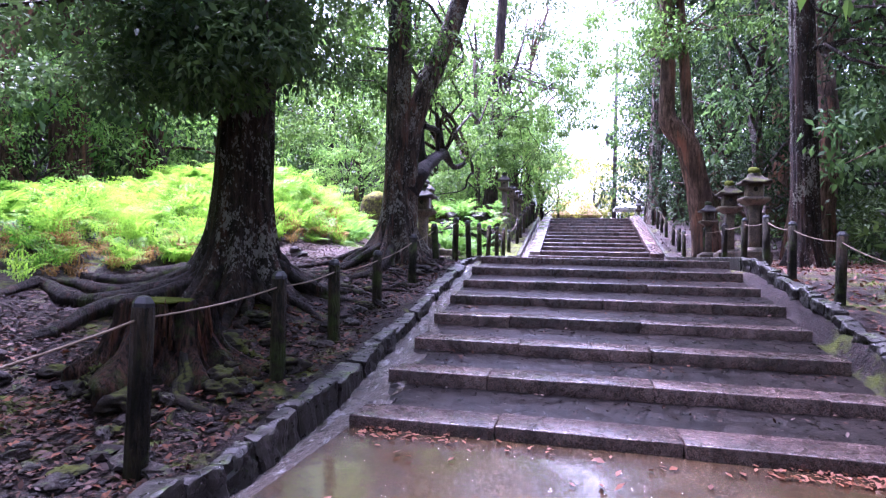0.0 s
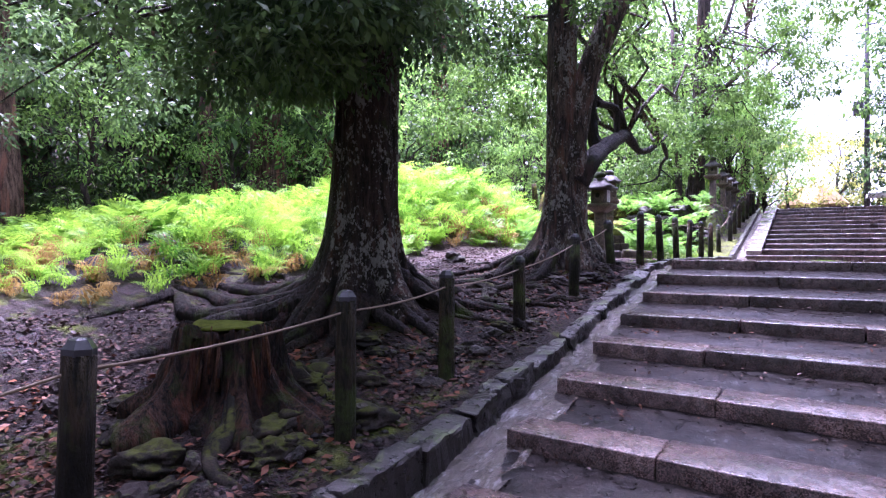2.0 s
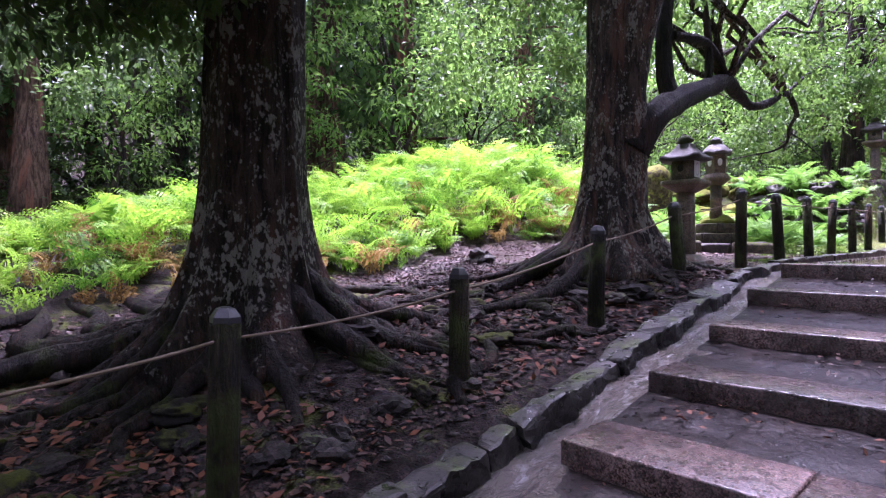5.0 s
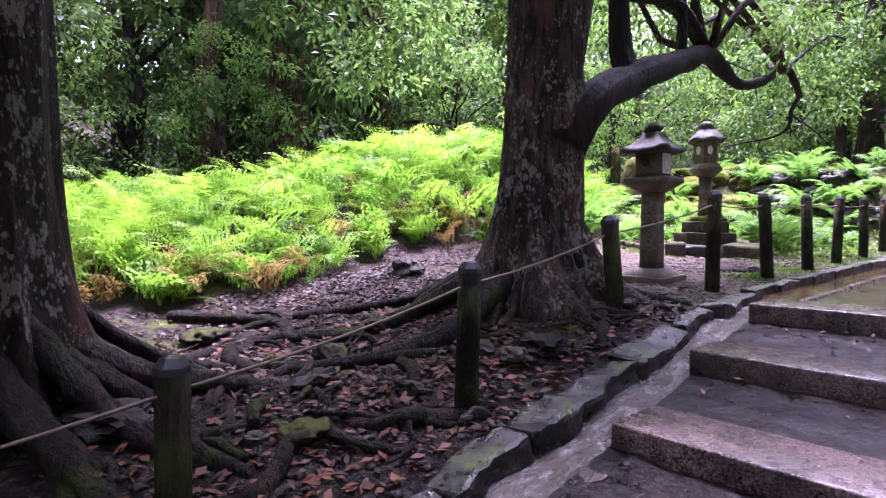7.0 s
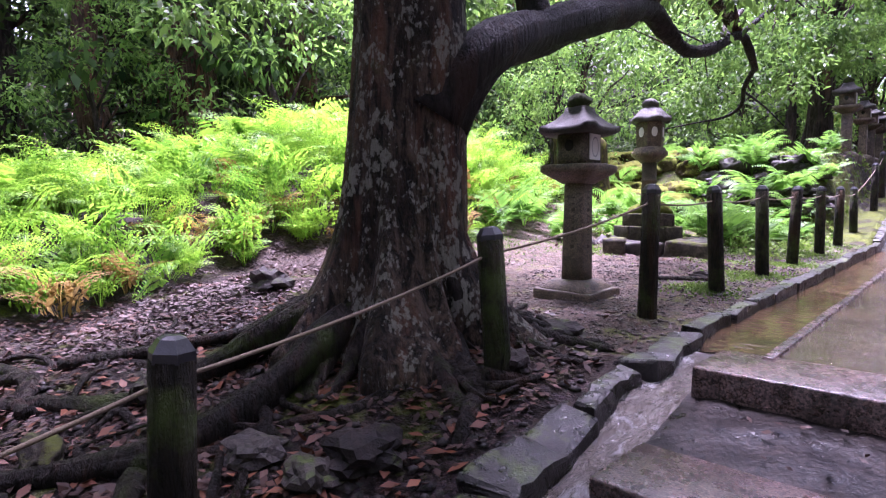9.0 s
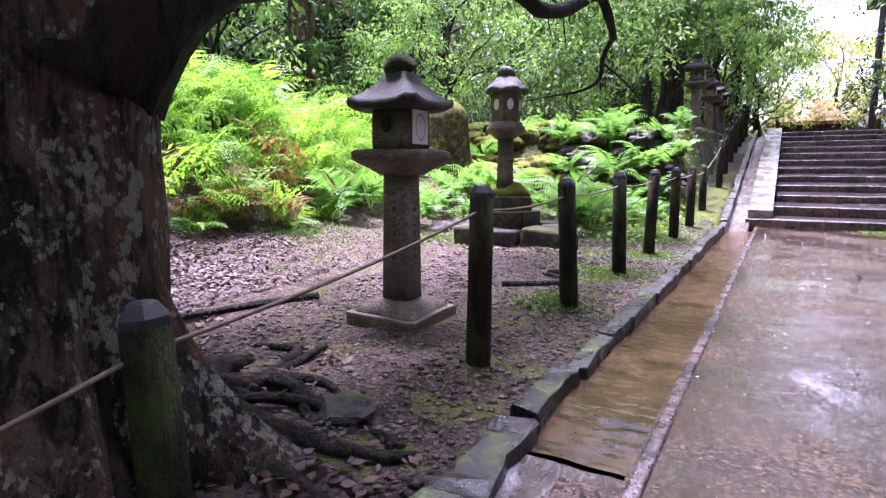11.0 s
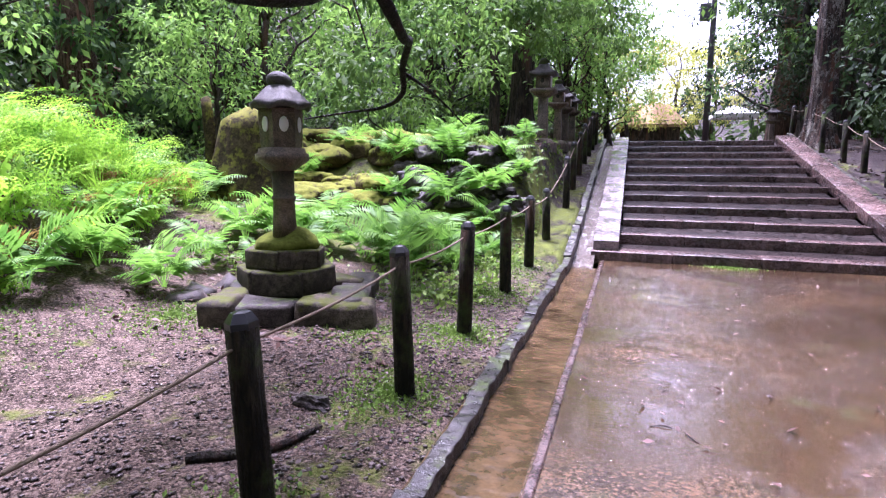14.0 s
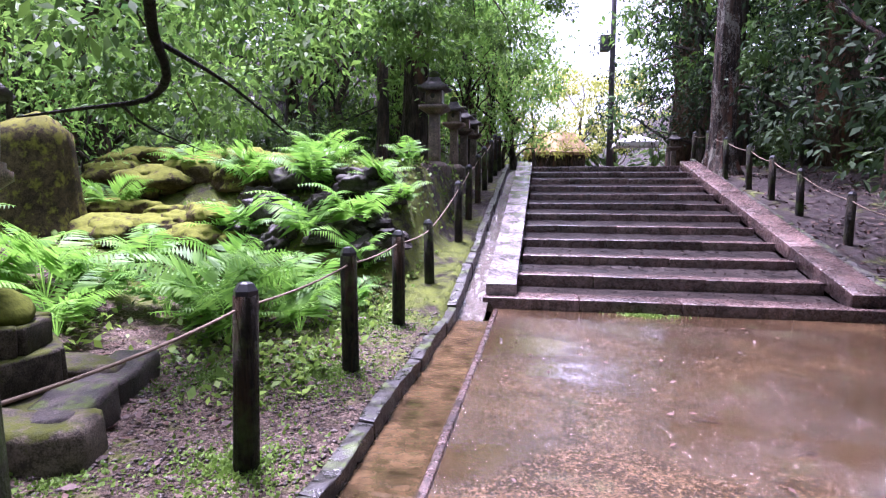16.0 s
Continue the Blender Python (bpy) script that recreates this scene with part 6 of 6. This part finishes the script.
def litter(name, n, area, size, mat, seed, label, lift=0.012, flat=0.25):
    rng = np.random.RandomState(seed)
    pts = []
    while len(pts) < n:
        x, y = rng.uniform(area[0], area[1]), rng.uniform(area[2], area[3])
        if noise.noise(Vector((x * 0.8, y * 0.8, seed))) + 0.25 * rng.normal() < -0.05:
            continue
        pts.append((x, y, area[4](x, y) + lift + 0.01 * rng.random()))
    d = rng.normal(size=(n, 3))
    d[:, 2] *= flat
    d = unit_rows(d)
    s = unit_rows(np.cross(d, rng.normal(size=(n, 3)) * 0.3 + np.array([0, 0, 1.0])))
    ln = size * (0.6 + 0.8 * rng.random((n, 1)))
    c = np.array(pts)
    up = np.cross(s, d)
    v = np.stack([c - d * ln * 0.5, c + s * ln * 0.24 + up * ln * 0.08, c + d * ln * 0.5 + up * ln * 0.06, c - s * ln * 0.24 + up * ln * 0.08], 1).reshape(-1, 3)
    st = obj(name, mesh_data(name, v, np.arange(4 * n).reshape(n, 4), mat, False))
    tagged(st, label, "fallen leaves", kind="stuff")


litter("fallen_leaves", 16000, (-6.8, -2.35, 1.0, 12.2, ground_height), 0.058, LITTER, 1, "brown fallen leaves over the forest floor")
litter("pale_leaves", 9500, (-8.2, -5.0, 9.3, 14.2, ground_height), 0.05, LITTER_PALE, 2, "pale wet fallen leaves on open ground")
litter("gravel_leaves", 700, (-5.2, -2.4, 11.2, 20.0, ground_height), 0.042, LITTER_PALE, 29, "small pale wet leaves on the gravel")
litter("brown_leaves", 3000, (-5.6, -2.35, 2.0, 11.0, ground_height), 0.075, LITTER_RED, 23, "reddish-brown wet leaves scattered below the oaks")
litter("red_leaves", 330, (-1.7, 2.4, 4.15, 4.45, lower_paving), 0.05, LITTER_RED, 3, "red leaves washed against the lowest step")
def tread_height(x, y):
    k = int((y - STEP_Y) / STEP_RUN)
    return STEP_Z + STEP_RISE * k - 0.03 + 0.11 * max(0.0, (y - STEP_Y - STEP_RUN * k - 0.34) / 0.58)


for k in range(7):
    y = STEP_Y + STEP_RUN * (k + 1)
    litter("tread_leaves", 90, (-1.7, 2.5, y - 0.42, y - 0.01, tread_height), 0.042, LITTER_RED if k % 2 else LITTER, 40 + k, "wet leaves caught behind the step slabs")
litter("scattered_leaves", 60, (-1.5, 2.6, 1.5, 4.3, lower_paving), 0.07, LITTER_RED, 4, "stray leaves on the wet paving")
litter("scattered_leaves", 170, (-1.5, 2.6, 11.4, 21.0, terrace), 0.05, LITTER, 5, "stray leaves on the wet terrace")
litter("right_bank_leaves", 4000, (3.3, 9, 20, 34, ground_height), 0.09, LITTER, 16, "brown fallen leaves beside the upper steps")
litter("far_leaves", 6000, (3.2, 9, 5, 20, ground_height), 0.09, LITTER_RED, 6, "red-brown fallen leaves on the bank")


def grass_patches():
    rng = np.random.RandomState(15)
    c = []
    for x, y, r, n in ((-2.75, 13.8, 0.35, 500), (-2.75, 15.4, 0.5, 800), (-2.7, 16.8, 0.5, 800), (-2.8, 18.3, 0.7, 1100), (-3.0, 19.8, 0.8, 1300), (-5.3, 16.1, 0.6, 600), (-6.2, 14.6, 1.1, 900), (-3.5, 16.4, 0.5, 300), (0.2, 21.15, 0.35, 260), (5.5, 10, 1.5, 500), (-3.6, 18.0, 0.7, 900)):
        n = 4 * n
        a, rr = rng.random(n) * 6.283, r * np.abs(rng.normal(size=n)) * 0.62
        for px, py in zip(x + rr * np.cos(a), y + rr * np.sin(a) * (0.25 if x > 0 and y > 20 else 1)):
            c.append((px, py, (ground_height(px, py) if not -1.6 < px < 3 else terrace(px, py)) - 0.005))
    c = np.array(c)
    v, f = leaf_quads(c, 0.032, rng, -0.6, None, 0.6)
    tagged(obj("low_grass", mesh_data("low_grass", v, f, GRASS, False)), "low green weeds and moss round the posts", "grass", kind="stuff")


grass_patches()


def bank_herbs():
    rng = np.random.RandomState(25)
    c = []
    while len(c) < 9000:
        x, y = rng.uniform(-9.5, -2.7), rng.uniform(17.5, 27)
        if noise.noise(Vector((x * 1.1, y * 1.1, 8))) + 0.15 * rng.normal() > 0.02:
            c.append((x, y, ground_height(x, y) + 0.12 * rng.random() ** 2))
    v, f = leaf_quads(np.array(c), 0.085, rng, -0.2, None, 0.6)
    tagged(obj("bank_herbs", mesh_data("bank_herbs", v, f, HERB, False)), "low leafy plants covering the mossy bank", "herbs", kind="stuff")


bank_herbs()
litter("bank_leaves", 5000, (-9.0, -2.8, 15.5, 27, ground_height), 0.07, LITTER, 9, "brown fallen leaves on the bank")
for pts, r in (([(-5.3, 9.2, 0), (-4.9, 9.9, 0), (-4.3, 10.6, 0), (-3.9, 10.7, 0)], 0.05), ([(-4.5, 13.0, 0), (-4.72, 12.5, 0), (-5.0, 11.75, 0), (-5.3, 11.0, 0)], 0.032), ([(-3.4, 14.2, 0), (-3.05, 14.4, 0), (-2.95, 14.8, 0)], 0.03), ([(-6.3, 8.4, 0), (-5.6, 8.9, 0), (-5.0, 9.0, 0)], 0.06), ([(-3.6, 11.3, 0), (-3.2, 11.6, 0), (-2.9, 11.5, 0)], 0.03)):
    p3 = [(x, y, ground_height(x, y) + r * 0.7) for x, y, _ in pts]
    tagged(obj("fallen_branch", mesh_data("fallen_branch", *tube(smooth_path(p3, 4), spread([r, r * 0.9, r * 0.4], 4 * len(pts) - 3), 8, 0.3, 2), ROOT)), "dark wet fallen branch on the ground", "branch", "fallen branches")


def pebbles(name, n, area, size, seed, mat):
    rng = np.random.RandomState(seed)
    k = np.array([(1, 0, 0), (0, 1, 0), (-1, 0, 0), (0, -1, 0), (0, 0, 0.7), (0, 0, -0.7)], float)
    tri = np.array([(0, 1, 4), (1, 2, 4), (2, 3, 4), (3, 0, 4), (1, 0, 5), (2, 1, 5), (3, 2, 5), (0, 3, 5)])
    V, F = [], []
    for i in range(n):
        x, y = rng.uniform(area[0], area[1]), rng.uniform(area[2], area[3])
        s = size * (0.4 + 0.9 * rng.random() ** 2)
        a = rng.random() * 6.283
        R = np.array([[math.cos(a), -math.sin(a), 0], [math.sin(a), math.cos(a), 0], [0, 0, 0.7]])
        V.append((k * (0.75 + 0.5 * rng.random((6, 3))) * s) @ R.T + np.array([x, y, ground_height(x, y) + 0.15 * s]))
        F.append(tri + 6 * i)
    st = obj(name, mesh_data(name, np.concatenate(V), np.concatenate(F), mat))
    tagged(st, "small loose stones on the ground", "gravel", kind="stuff")


pebbles("gravel", 9000, (-4.6, -2.2, 11.2, 20.5), 0.020, 3, PEBBLE)
pebbles("loose_stones", 2500, (-5.0, -2.3, 2.0, 11.2), 0.035, 4, DARKSTONE)
for i in range(34):
    a, d = rnd.random() * 6.283, 0.45 + 0.75 * rnd.random()
    rock(-3.5 + d * math.cos(a), 4.4 + d * math.sin(a) * 0.9, 0.07 + 0.13 * rnd.random(), 200 + i, MOSSLUMP, "mossy lump of root and earth at the stump", 0.5, rnd.random() * 360)


def surface_roots():
    rng = np.random.RandomState(33)
    for i in range(44):
        x, y = rng.uniform(-5.2, -2.7), rng.uniform(7.2, 11.4)
        a = rng.uniform(-0.9, 0.9) + (0.0 if i % 2 else 2.6)
        pts = []
        for k in range(7):
            px = min(-2.5, x + 0.2 * k * math.cos(a + 0.25 * math.sin(k + i)))
            py = y + 0.2 * k * math.sin(a + 0.25 * math.sin(k + i))
            pts.append((px, py, ground_height(px, py) + 0.015 + 0.03 * math.sin(1.7 * k + i)))
        r = 0.02 + 0.045 * rng.random() ** 2
        vs, fs = tube(smooth_path(pts, 3), spread([r * 0.6, r, r * 0.8, r * 0.2], 19), 8, 0.6, i)
        tagged(obj("surface_root", mesh_data("surface_root", vs, fs, ROOT)), "dark gnarled tree root on the bare soil", "root", "surface roots")
    for i in range(40):
        x, y = rng.uniform(-5.4, -2.6), rng.uniform(2.4, 11.2)
        rock(x, y, 0.08 + 0.13 * rng.random(), 300 + i, MOSSLUMP if i % 3 == 0 else CLOD, "dark clod of earth among roots", 0.45, rng.random() * 360)


surface_roots()

for i in range(16):
    x, y, a, ln = rnd.uniform(-1.2, 2.4), rnd.uniform(11.6, 20.6), rnd.random() * 6.283, 0.05 + 0.09 * rnd.random()
    pts = [(x + ln * t * math.cos(a + 0.4 * t), y + ln * t * math.sin(a + 0.4 * t), terrace(x, y) + 0.006 + 0.004 * math.sin(5 * t)) for t in (0, 0.35, 0.7, 1.0)]
    tagged(obj("twig", mesh_data("twig", *tube(pts, [0.003, 0.0035, 0.003, 0.002], 6), ROOT)), "small dark twig lying on the wet terrace", "twig", "twigs on the terrace")
